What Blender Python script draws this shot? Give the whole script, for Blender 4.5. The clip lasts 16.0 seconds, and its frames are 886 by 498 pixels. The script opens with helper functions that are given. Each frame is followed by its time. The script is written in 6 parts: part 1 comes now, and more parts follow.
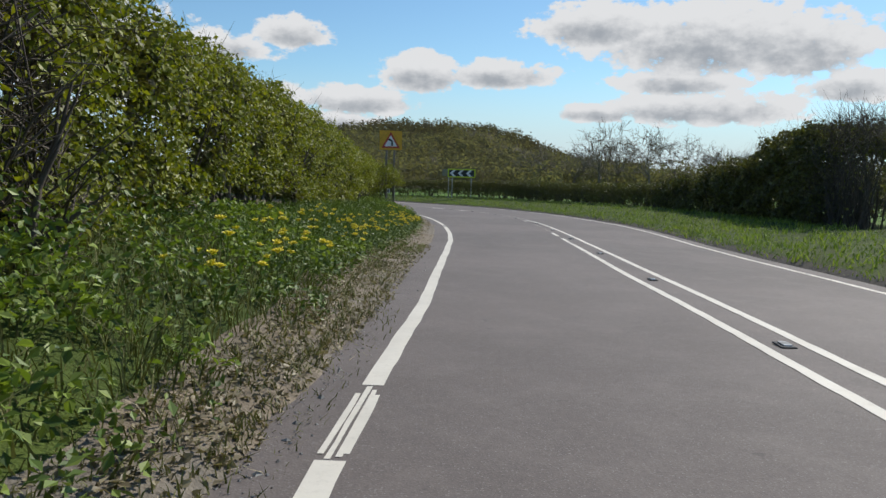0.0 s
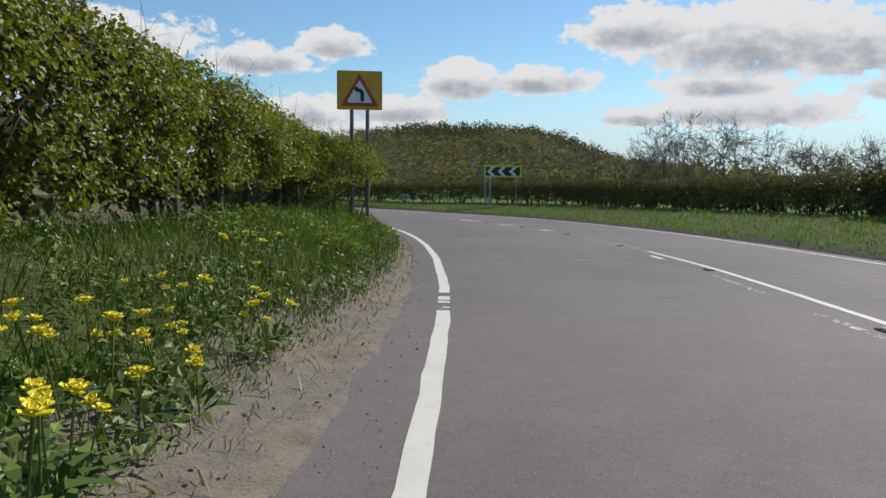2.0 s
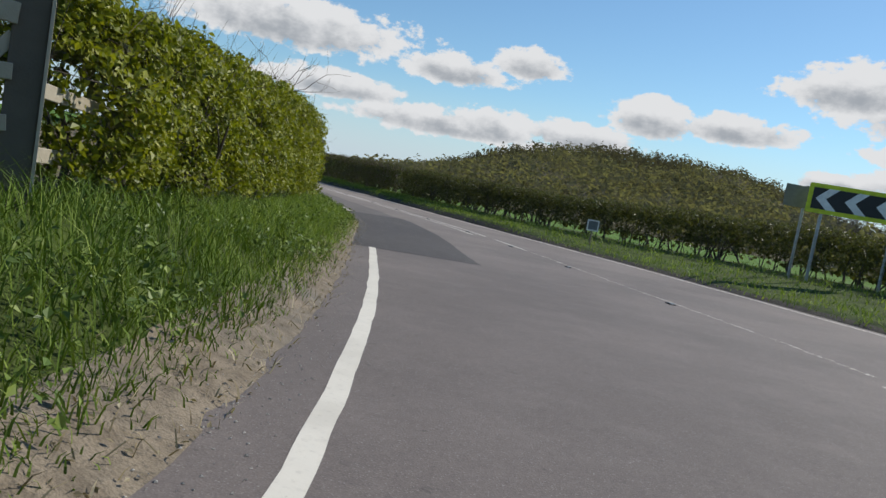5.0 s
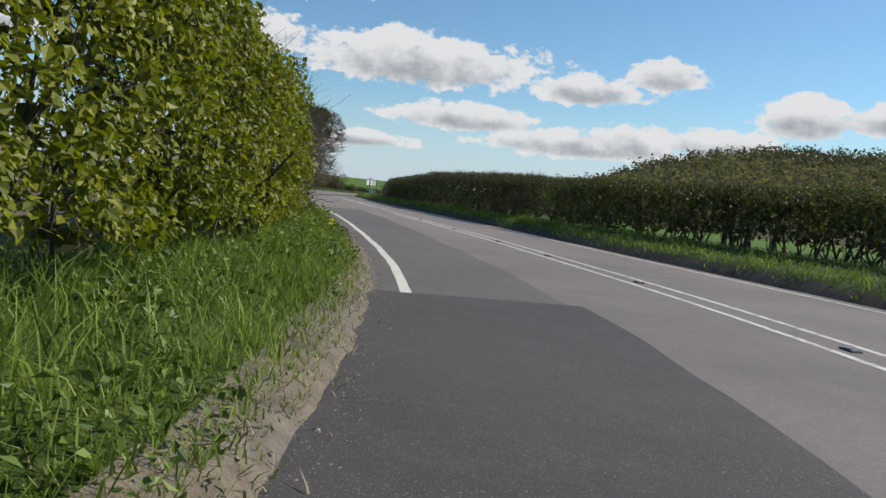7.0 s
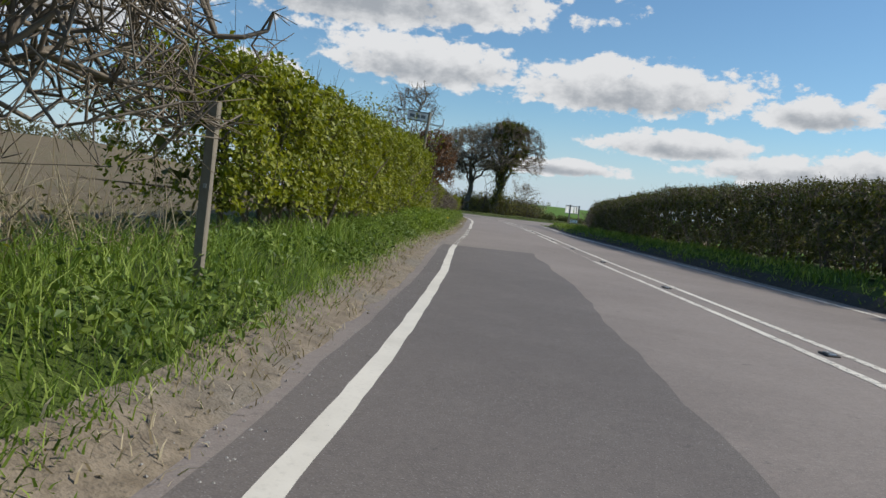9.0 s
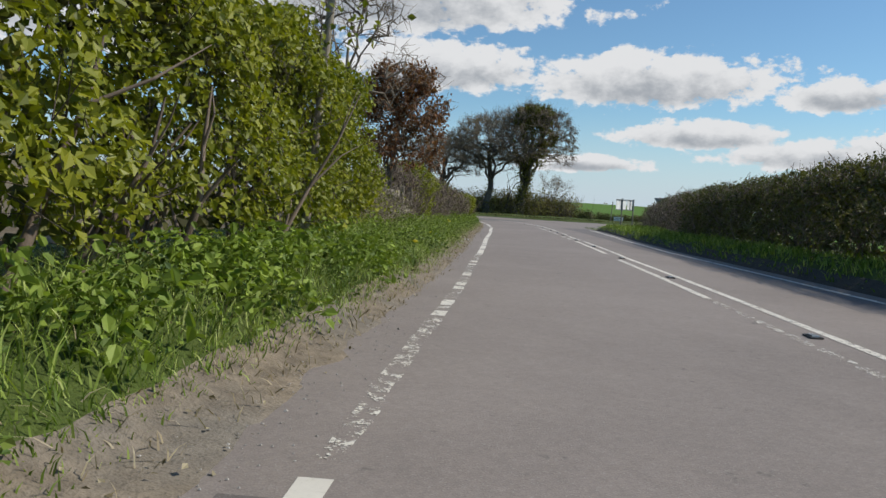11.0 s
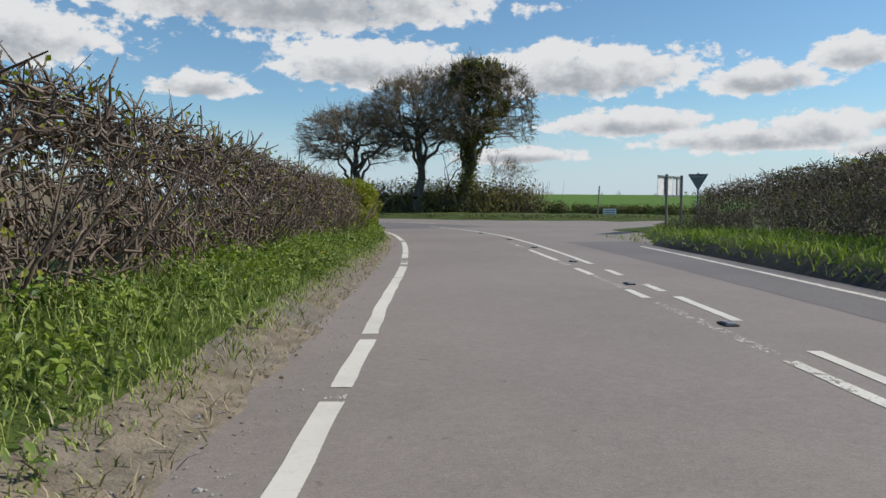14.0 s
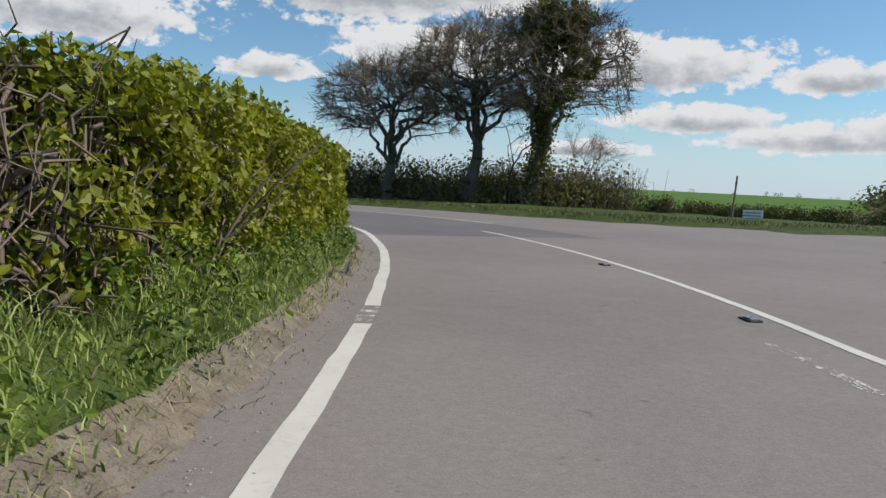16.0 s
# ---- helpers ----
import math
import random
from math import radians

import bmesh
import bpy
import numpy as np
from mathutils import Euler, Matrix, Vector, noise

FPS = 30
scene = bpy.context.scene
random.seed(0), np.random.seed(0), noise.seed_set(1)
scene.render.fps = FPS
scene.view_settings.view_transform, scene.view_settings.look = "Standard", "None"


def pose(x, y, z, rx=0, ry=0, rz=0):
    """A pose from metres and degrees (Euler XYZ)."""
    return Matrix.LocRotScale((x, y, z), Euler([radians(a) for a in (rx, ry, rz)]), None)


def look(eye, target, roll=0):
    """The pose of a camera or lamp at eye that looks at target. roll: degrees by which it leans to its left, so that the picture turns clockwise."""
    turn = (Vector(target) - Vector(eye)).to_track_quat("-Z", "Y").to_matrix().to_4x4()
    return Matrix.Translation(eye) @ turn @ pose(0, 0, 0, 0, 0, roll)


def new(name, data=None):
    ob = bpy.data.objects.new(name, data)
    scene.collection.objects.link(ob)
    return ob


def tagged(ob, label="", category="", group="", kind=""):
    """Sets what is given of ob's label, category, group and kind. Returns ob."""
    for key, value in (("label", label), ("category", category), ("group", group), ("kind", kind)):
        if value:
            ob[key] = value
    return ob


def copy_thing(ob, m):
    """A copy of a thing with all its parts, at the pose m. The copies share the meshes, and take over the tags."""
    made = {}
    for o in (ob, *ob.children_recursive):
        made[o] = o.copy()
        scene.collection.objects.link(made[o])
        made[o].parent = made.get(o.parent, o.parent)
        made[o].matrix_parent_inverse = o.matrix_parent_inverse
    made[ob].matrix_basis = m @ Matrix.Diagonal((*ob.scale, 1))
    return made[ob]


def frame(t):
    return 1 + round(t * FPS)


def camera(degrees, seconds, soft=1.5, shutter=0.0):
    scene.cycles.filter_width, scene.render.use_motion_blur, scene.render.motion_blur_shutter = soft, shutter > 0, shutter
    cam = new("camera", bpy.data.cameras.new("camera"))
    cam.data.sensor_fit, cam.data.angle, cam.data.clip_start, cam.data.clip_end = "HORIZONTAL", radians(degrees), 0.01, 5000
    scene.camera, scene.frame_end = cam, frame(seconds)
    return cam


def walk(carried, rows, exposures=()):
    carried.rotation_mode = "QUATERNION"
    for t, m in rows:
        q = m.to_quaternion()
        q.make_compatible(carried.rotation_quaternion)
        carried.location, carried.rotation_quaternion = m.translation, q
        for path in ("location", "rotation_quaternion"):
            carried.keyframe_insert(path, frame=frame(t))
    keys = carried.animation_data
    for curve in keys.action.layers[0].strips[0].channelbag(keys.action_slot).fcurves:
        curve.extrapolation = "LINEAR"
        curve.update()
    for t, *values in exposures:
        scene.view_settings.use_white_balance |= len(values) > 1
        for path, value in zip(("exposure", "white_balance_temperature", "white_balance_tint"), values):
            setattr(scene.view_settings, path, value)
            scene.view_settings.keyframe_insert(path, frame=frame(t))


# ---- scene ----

# ------------------------------------------------------------- camera and its ride
cam = camera(61.73, 16.0, soft=1.5, shutter=0.0)
PATH = [
    (0, (-3.880, -2.671, 3.684), (-4.007, -0.686, 3.470), 1.45),
    (0.5, (-3.912, 2.160, 3.466), (-4.023, 4.146, 3.257), 1.18),
    (1, (-4.079, 6.840, 3.277), (-4.251, 8.823, 3.081), 1.45),
    (1.5, (-4.328, 11.768, 3.123), (-4.543, 13.746, 2.925), 3.87),
    (2, (-4.675, 16.612, 2.929), (-4.915, 18.588, 2.734), 0.53),
    (2.5, (-5.082, 21.326, 2.751), (-5.369, 23.295, 2.551), 4.10),
    (3, (-5.718, 26.444, 2.611), (-6.076, 28.404, 2.441), 4.22),
    (3.5, (-6.684, 31.784, 2.446), (-7.168, 33.718, 2.288), 3.86),
    (4, (-7.820, 37.087, 2.272), (-8.369, 39.003, 2.110), 3.72),
    (4.2, (-8.311, 39.165, 2.197), (-8.816, 41.091, 2.013), 3.97),
    (4.5, (-9.136, 42.211, 2.085), (-9.707, 44.117, 1.889), 8.59),
    (7, (-18.605, 64.677, 1.381), (-19.620, 66.394, 1.224), 5.34),
    (7.2, (-19.474, 66.204, 1.360), (-20.562, 67.871, 1.165), 5.84),
    (7.5, (-20.807, 68.500, 1.326), (-21.901, 70.169, 1.183), 3.36),
    (8, (-23.195, 72.261, 1.253), (-24.394, 73.856, 1.107), 3.25),
    (8.5, (-25.859, 75.967, 1.193), (-27.164, 77.474, 1.037), 5.68),
    (9, (-28.758, 79.364, 1.139), (-30.207, 80.737, 1.009), 5.87),
    (11.5, (-42.294, 93.404, 1.108), (-43.782, 94.734, 0.970), 2.35),
    (12, (-45.193, 96.289, 1.074), (-46.639, 97.663, 0.932), -0.44),
    (12.2, (-46.298, 97.429, 1.085), (-47.780, 98.766, 0.964), -0.34),
    (12.5, (-47.923, 99.146, 1.113), (-49.382, 100.509, 0.995), -2.59),
    (13, (-50.659, 102.001, 1.138), (-52.090, 103.391, 0.996), -4.50),
    (13.5, (-53.388, 104.939, 1.083), (-54.833, 106.314, 0.944), 0.35),
    (14, (-56.108, 107.968, 1.033), (-57.496, 109.403, 0.903), -0.31),
    (14.5, (-58.782, 110.767, 1.029), (-60.220, 112.152, 0.899), -1.16),
    (15, (-61.322, 113.418, 0.977), (-62.819, 114.736, 0.834), 0.84),
    (15.5, (-64.027, 116.159, 0.925), (-65.505, 117.496, 0.768), 2.20),
    (15.6, (-64.579, 116.666, 0.922), (-66.086, 117.971, 0.764), 2.66),
    (16, (-66.726, 118.720, 0.879), (-68.215, 120.045, 0.716), 2.24),
]
walk(cam, [(t, look(eye, target, roll)) for t, eye, target, roll in PATH])

# ------------------------------------------------------------- light
SUN_AZ, SUN_EL = 39.0, 41.0
sun = new("sun", bpy.data.lights.new("sun", "SUN"))
sun.data.energy, sun.data.angle, sun.data.color = 4.2, radians(0.55), (1.0, 0.95, 0.86)
sun.matrix_world = look((0, 0, 0), (-math.sin(radians(SUN_AZ)) * math.cos(radians(SUN_EL)),
                                    -math.cos(radians(SUN_AZ)) * math.cos(radians(SUN_EL)), -math.sin(radians(SUN_EL))))
scene.view_settings.exposure = 0.0


class Nodes:
    """Short calls for node trees."""

    def __init__(self, tree):
        self.t = tree
        tree.nodes.clear()

    def n(self, kind, **kw):
        node = self.t.nodes.new(kind)
        for k, v in kw.items():
            if k in node.inputs:
                self.put(node.inputs[k], v)
        return node

    def put(self, socket, v):
        if isinstance(v, bpy.types.NodeSocket):
            self.t.links.new(v, socket)
        else:
            socket.default_value = v

    def math(self, op, a, b=0.0, c=None, clamp=False):
        node = self.t.nodes.new("ShaderNodeMath")
        node.operation, node.use_clamp = op, clamp
        self.put(node.inputs[0], a), self.put(node.inputs[1], b)
        if c is not None:
            self.put(node.inputs[2], c)
        return node.outputs[0]

    def noise(self, vec, scale, detail=3.0, rough=0.55):
        node = self.t.nodes.new("ShaderNodeTexNoise")
        if vec is not None:
            self.t.links.new(vec, node.inputs["Vector"])
        self.put(node.inputs["Scale"], scale)
        node.inputs["Detail"].default_value, node.inputs["Roughness"].default_value = detail, rough
        return node.outputs[0]

    def ramp(self, fac, *stops):
        node = self.t.nodes.new("ShaderNodeValToRGB")
        self.put(node.inputs[0], fac)
        e = node.color_ramp.elements
        while len(e) < len(stops):
            e.new(0.5)
        for el, (p, c) in zip(e, stops):
            el.position, el.color = p, (*c, 1) if len(c) == 3 else c
        return node.outputs[0]

    def grade(self, v, lo, hi, to0=0.0, to1=1.0):
        node = self.t.nodes.new("ShaderNodeMapRange")
        node.interpolation_type = "SMOOTHSTEP"
        for i, x in enumerate((v, lo, hi, to0, to1)):
            self.put(node.inputs[i], x)
        return node.outputs[0]

    def mix(self, fac, a, b, blend="MIX"):
        node = self.t.nodes.new("ShaderNodeMix")
        node.data_type, node.blend_type = "RGBA", blend
        self.put(node.inputs[0], fac)
        for s, v in ((node.inputs[6], a), (node.inputs[7], b)):
            self.put(s, v if isinstance(v, bpy.types.NodeSocket) or len(v) == 4 else (*v, 1))
        return node.outputs[2]


# sky with cumulus: azimuth from +y to the right, elevation, half width, half height, in degrees
CLOUDS = [(-15.3, 9.6, 2.9, 1.3), (-20.9, 8.3, 4.3, 1.3), (-5.6, 7.0, 3.4, 1.7), (0.2, 7.1, 4.6, 1.2), (7.2, 10.6, 4.9, 1.9),
          (15.0, 9.6, 8.6, 3.2), (21.4, 8.8, 5.0, 2.6), (13.3, 6.6, 4.6, 1.1), (24.8, 6.1, 3.2, 1.3), (7.6, 4.4, 3.6, 0.8),
          (15.0, 4.7, 7.5, 1.4), (-10.4, 4.9, 5.0, 1.2), (-33.8, 9.4, 9.6, 2.3), (-30.0, 5.6, 5.9, 1.2)]
MORE_CLOUDS = [(-21.0, 4.3, 8.5, 1.2), (-55.5, 15.0, 17.0, 3.4), (-49.3, 10.0, 8.2, 2.0), (-61.8, 8.4, 3.6, 1.1), (-17.8, 4.6, 4.0, 1.5),
               (-12.5, 3.4, 4.0, 0.9), (-38.5, 3.3, 5.0, 0.7), (-76.0, 11.0, 9.0, 2.4), (36.0, 9.0, 7.0, 2.6), (52.0, 14.0, 12.0, 3.4)]
world = bpy.data.worlds.new("world")
scene.world = world
world.use_nodes = True
w = Nodes(world.node_tree)
sky = w.t.nodes.new("ShaderNodeTexSky")
sky.sky_type, sky.sun_disc = "NISHITA", False
sky.sun_elevation, sky.sun_rotation = radians(SUN_EL), radians(SUN_AZ)
sky.air_density, sky.dust_density, sky.ozone_density = 1.0, 0.3, 1.6
coord = w.t.nodes.new("ShaderNodeTexCoord").outputs["Generated"]
split = w.t.nodes.new("ShaderNodeSeparateXYZ")
w.t.links.new(coord, split.inputs[0])
DEG = 180 / math.pi
az = w.math("MULTIPLY", w.math("ARCTAN2", split.outputs[0], split.outputs[1]), DEG)
el = w.math("MULTIPLY", w.math("ARCSINE", split.outputs[2]), DEG)
flat = w.t.nodes.new("ShaderNodeCombineXYZ")
w.put(flat.inputs[0], az), w.put(flat.inputs[1], w.math("MULTIPLY", el, 1.5))
rough = w.noise(flat.outputs[0], 0.55, 6.0, 0.6)
fine = w.noise(flat.outputs[0], 0.19, 4.0, 0.55)
body, low = None, None
for a, e, hw, hh in CLOUDS + MORE_CLOUDS:
    dx = w.math("DIVIDE", w.math("SUBTRACT", az, a), hw * 1.12)
    dy = w.math("DIVIDE", w.math("SUBTRACT", el, e), hh * 1.15)
    under = w.math("MULTIPLY", w.math("MINIMUM", dy, 0.0), 0.75)
    r = w.math("ADD", w.math("MULTIPLY", dx, dx), w.math("ADD", w.math("MULTIPLY", dy, dy), w.math("MULTIPLY", under, under)))
    v = w.math("SUBTRACT", 1.0, r)
    g = w.math("MULTIPLY", w.math("MAXIMUM", v, 0.0), w.math("MULTIPLY_ADD", dy, -0.62, 0.42))
    body = v if body is None else w.math("MAXIMUM", body, v)
    low = g if low is None else w.math("MAXIMUM", low, g)
edge = w.math("ADD", body, w.math("ADD", w.math("MULTIPLY", w.math("SUBTRACT", rough, 0.5), 2.9), w.math("MULTIPLY", w.math("SUBTRACT", fine, 0.5), 1.2)))
mask = w.grade(edge, 0.02, 0.42)
shade = w.grade(w.math("ADD", low, w.math("MULTIPLY", w.math("SUBTRACT", rough, 0.5), -0.8)), 0.12, 0.66)
white = w.mix(shade, (0.75, 0.76, 0.775), (0.36, 0.39, 0.43))
haze = w.grade(el, 8.0, -1.0)
blue = w.mix(1.0, sky.outputs[0], (0.081, 0.105, 0.117), "MULTIPLY")
blue = w.mix(w.math("MULTIPLY", haze, 0.85), blue, (0.54, 0.635, 0.76))
shown = w.mix(mask, blue, white)
back = w.n("ShaderNodeBackground", Color=shown, Strength=1.0)
w.t.links.new(back.outputs[0], w.n("ShaderNodeOutputWorld").inputs[0])


# ------------------------------------------------------------- materials
def material(name):
    m = bpy.data.materials.new(name)
    m.use_nodes = True
    return m, Nodes(m.node_tree)


def finish(k, color, rough=0.7, metal=0.0, bump=None, bump_size=0.02, strength=0.4, spec=None, trans=None, trans_color=None):
    p = k.n("ShaderNodeBsdfPrincipled", **{"Base Color": color if isinstance(color, bpy.types.NodeSocket) else (*color, 1), "Roughness": rough, "Metallic": metal})
    if spec is not None:
        k.put(p.inputs["Specular IOR Level"], spec)
    if bump is not None:
        b = k.n("ShaderNodeBump", Height=bump, Strength=strength, Distance=bump_size)
        k.t.links.new(b.outputs[0], p.inputs["Normal"])
    out = p.outputs[0]
    if trans:
        tr = k.n("ShaderNodeBsdfTranslucent", Color=trans_color)
        mx = k.n("ShaderNodeMixShader", Fac=trans)
        k.t.links.new(out, mx.inputs[1]), k.t.links.new(tr.outputs[0], mx.inputs[2])
        out = mx.outputs[0]
    k.t.links.new(out, k.n("ShaderNodeOutputMaterial").inputs[0])


def place(k):
    return k.t.nodes.new("ShaderNodeTexCoord").outputs["Object"]


def island(k):
    return k.t.nodes.new("ShaderNodeNewGeometry").outputs["Random Per Island"]


def plain(name, color, rough=0.6, metal=0.0, vary=0.12, scale=6.0, bump=0.0):
    """A painted or bare surface with slight mottling and dirt."""
    m, k = material(name)
    v = place(k)
    n = k.noise(v, scale, 4.0)
    c = k.mix(k.grade(n, 0.3, 0.75), tuple(x * (1 - vary) for x in color), tuple(min(1, x * (1 + vary)) for x in color))
    finish(k, c, rough, metal, bump=k.noise(v, scale * 14, 3.0) if bump else None, strength=bump)
    return m


def leafy(name, dark, mid, light, trans=0.35, rough=0.5, patch=0.6, spec=0.35):
    """Leaves that differ one by one, and in drifts along the hedge."""
    m, k = material(name)
    one = island(k)
    drift = k.noise(place(k), patch, 3.0)
    f = k.math("ADD", k.math("MULTIPLY", one, 0.65), k.math("MULTIPLY", drift, 0.5))
    c = k.ramp(f, (0.15, dark), (0.55, mid), (0.95, light))
    finish(k, c, rough, spec=spec, trans=trans, trans_color=k.mix(1.0, c, (1.25, 1.3, 0.6), "MULTIPLY"))
    return m


def woody(name, dark, light, rough=0.85):
    m, k = material(name)
    one, n = island(k), k.noise(place(k), 7.0, 4.0)
    c = k.mix(k.math("ADD", k.math("MULTIPLY", one, 0.55), k.math("MULTIPLY", n, 0.5), clamp=True), dark, light)
    finish(k, c, rough, bump=k.noise(place(k), 60.0, 3.0), bump_size=0.006, strength=0.6)
    return m


def asphalt(name, dark, light, tint, far_tones=None):
    m, k = material(name)
    v = place(k)
    big, mid, grit = k.noise(v, 0.28, 4.0), k.noise(v, 2.3, 5.0), k.noise(v, 95.0, 2.0)
    blot = k.noise(v, 14.0, 4.0, 0.65)
    stone = k.t.nodes.new("ShaderNodeTexVoronoi")
    k.t.links.new(v, stone.inputs["Vector"])
    stone.inputs["Scale"].default_value = 85.0
    if far_tones:
        # the surfacing grows paler towards the junction
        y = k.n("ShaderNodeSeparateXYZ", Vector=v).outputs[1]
        far_share = k.grade(k.math("ADD", y, k.math("MULTIPLY", big, 24.0)), 62.0, 112.0)
        dark, light, tint = (k.mix(far_share, a, b) for a, b in zip((dark, light, tint), far_tones))
    c = k.mix(k.grade(big, 0.3, 0.7), dark, light)
    c = k.mix(k.math("MULTIPLY", k.grade(mid, 0.45, 0.75), 0.35), c, tint)
    c = k.mix(k.grade(blot, 0.35, 0.7), k.mix(1.0, c, (0.94, 0.94, 0.94), "MULTIPLY"), k.mix(1.0, c, (1.04, 1.04, 1.04), "MULTIPLY"))
    c = k.mix(k.math("MULTIPLY", stone.outputs["Color"], 0.55), c, k.mix(1.0, c, (0.62, 0.62, 0.64), "MULTIPLY"))
    c = k.mix(k.math("MULTIPLY", k.grade(grit, 0.6, 0.72), 0.6), c, (0.34, 0.32, 0.29))
    spot = k.noise(v, 6.5, 3.0, 0.7)
    c = k.mix(k.math("MULTIPLY", k.grade(spot, 0.66, 0.74), 0.45), c, (0.07, 0.063, 0.057))
    h = k.math("ADD", stone.outputs["Distance"], k.math("MULTIPLY", grit, 0.6))
    finish(k, c, k.grade(mid, 0.2, 0.8, 0.76, 0.70), bump=h, bump_size=0.004, strength=0.3, spec=0.22)
    return m


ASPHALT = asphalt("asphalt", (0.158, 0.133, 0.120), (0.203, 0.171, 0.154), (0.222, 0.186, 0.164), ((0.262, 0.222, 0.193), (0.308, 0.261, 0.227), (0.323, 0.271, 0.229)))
PATCH = asphalt("asphalt_patch", (0.082, 0.072, 0.067), (0.102, 0.090, 0.083), (0.115, 0.10, 0.09))
PATCH_OLD = asphalt("asphalt_older_patch", (0.150, 0.130, 0.117), (0.182, 0.158, 0.141), (0.19, 0.165, 0.143))
PATCH_LATE = asphalt("asphalt_darker_strip", (0.178, 0.158, 0.148), (0.212, 0.188, 0.172), (0.205, 0.18, 0.165))


def paint(name, worn):
    """Road paint; where it is worn away the asphalt below shows."""
    m, k = material(name)
    v = place(k)
    chip = k.math("ADD", k.math("MULTIPLY", k.noise(v, 9.0, 5.0, 0.7), 0.7), k.math("MULTIPLY", k.noise(v, 60.0, 3.0), 0.45))
    dirt = k.noise(v, 2.0, 4.0)
    c = k.mix(k.grade(dirt, 0.3, 0.8), (0.72, 0.67, 0.575), (0.61, 0.565, 0.48))
    scuff = k.noise(v, 22.0, 4.0, 0.7)
    c = k.mix(k.math("MULTIPLY", k.grade(scuff, 0.5, 0.75), 0.35), c, (0.42, 0.38, 0.32))
    p = k.n("ShaderNodeBsdfPrincipled", **{"Base Color": c, "Roughness": 0.65})
    b = k.n("ShaderNodeBump", Height=chip, Strength=0.4, Distance=0.003)
    k.t.links.new(b.outputs[0], p.inputs["Normal"])
    gone = k.n("ShaderNodeBsdfTransparent")
    mx = k.n("ShaderNodeMixShader", Fac=k.grade(chip, worn, worn + 0.05))
    k.t.links.new(p.outputs[0], mx.inputs[1]), k.t.links.new(gone.outputs[0], mx.inputs[2])
    k.t.links.new(mx.outputs[0], k.n("ShaderNodeOutputMaterial").inputs[0])
    return m


PAINT, PAINT_WORN, PAINT_GHOST = paint("road_paint", 0.74), paint("worn_road_paint", 0.62), paint("nearly_gone_road_paint", 0.5)


def earth(name, k0=1.0):
    m, k = material(name)
    v = place(k)
    a, b, c3 = k.noise(v, 0.8, 5.0), k.noise(v, 7.0, 5.0), k.noise(v, 60.0, 3.0)
    c = k.mix(k.grade(b, 0.3, 0.7), (0.142, 0.110, 0.074), (0.25, 0.20, 0.14))
    c = k.mix(k.math("MULTIPLY", k.grade(a, 0.4, 0.7), 0.6), c, (0.16, 0.148, 0.128))
    c = k.mix(k.math("MULTIPLY", k.grade(c3, 0.5, 0.75), 0.7), c, (0.065, 0.056, 0.042))
    c = k.mix(1.0, c, (k0, k0, k0), "MULTIPLY")
    finish(k, c, 0.95, bump=k.math("ADD", b, k.math("MULTIPLY", c3, 0.5)), bump_size=0.03, strength=0.7)
    return m


def turf(name, dark, light, bare):
    m, k = material(name)
    v = place(k)
    a, b, c3 = k.noise(v, 0.12, 4.0), k.noise(v, 1.4, 5.0), k.noise(v, 38.0, 3.0)
    c = k.mix(k.grade(b, 0.3, 0.7), dark, light)
    c = k.mix(k.math("MULTIPLY", k.grade(a, 0.45, 0.7), 0.5), c, bare)
    c = k.mix(k.math("MULTIPLY", c3, 0.5), c, k.mix(1.0, c, (0.5, 0.5, 0.45), "MULTIPLY"))
    finish(k, c, 0.95, bump=k.math("ADD", b, c3), bump_size=0.05, strength=0.6, spec=0.2)
    return m


EARTH = earth("bare_earth")
# dark soil cut, with the hedge's shadow put into its colour by 0.3
SHADED_SOIL = earth("shaded_dark_soil", 0.3)
TURF = turf("turf", (0.045, 0.068, 0.014), (0.09, 0.125, 0.025), (0.095, 0.098, 0.034))
STUBBLE = turf("pale_stubble", (0.165, 0.126, 0.080), (0.225, 0.178, 0.112), (0.15, 0.14, 0.07))
FIELD = turf("field", (0.085, 0.17, 0.022), (0.12, 0.22, 0.03), (0.11, 0.17, 0.04))
GRASS = leafy("grass_blades", (0.054, 0.092, 0.015), (0.17, 0.25, 0.038), (0.36, 0.43, 0.11), trans=0.3, rough=0.6, patch=1.1, spec=0.2)
# darker copy of GRASS: shade below the tall hedge put into the green
SHADED_GRASS = leafy("shaded_grass_blades", (0.036, 0.066, 0.009), (0.105, 0.165, 0.021), (0.21, 0.275, 0.053), trans=0.15, rough=0.6, patch=1.1, spec=0.15)
PALE_GRASS = leafy("pale_grass_blades", (0.085, 0.125, 0.025), (0.23, 0.30, 0.065), (0.44, 0.48, 0.17), trans=0.12, rough=0.6, patch=1.1, spec=0.2)
WEED = leafy("weed_leaves", (0.036, 0.066, 0.012), (0.10, 0.155, 0.024), (0.23, 0.285, 0.055), trans=0.12, rough=0.5, patch=1.5)
BROAD = leafy("broad_leaves", (0.075, 0.115, 0.016), (0.165, 0.235, 0.032), (0.30, 0.38, 0.07), trans=0.3, rough=0.55, patch=1.2, spec=0.25)
ROUGH_GRASS = leafy("rough_dry_grass", (0.06, 0.065, 0.02), (0.13, 0.135, 0.04), (0.27, 0.26, 0.11), trans=0.12, rough=0.6, spec=0.2)
STRAW = leafy("dry_stems", (0.16, 0.12, 0.07), (0.30, 0.24, 0.14), (0.48, 0.41, 0.28), trans=0.15)
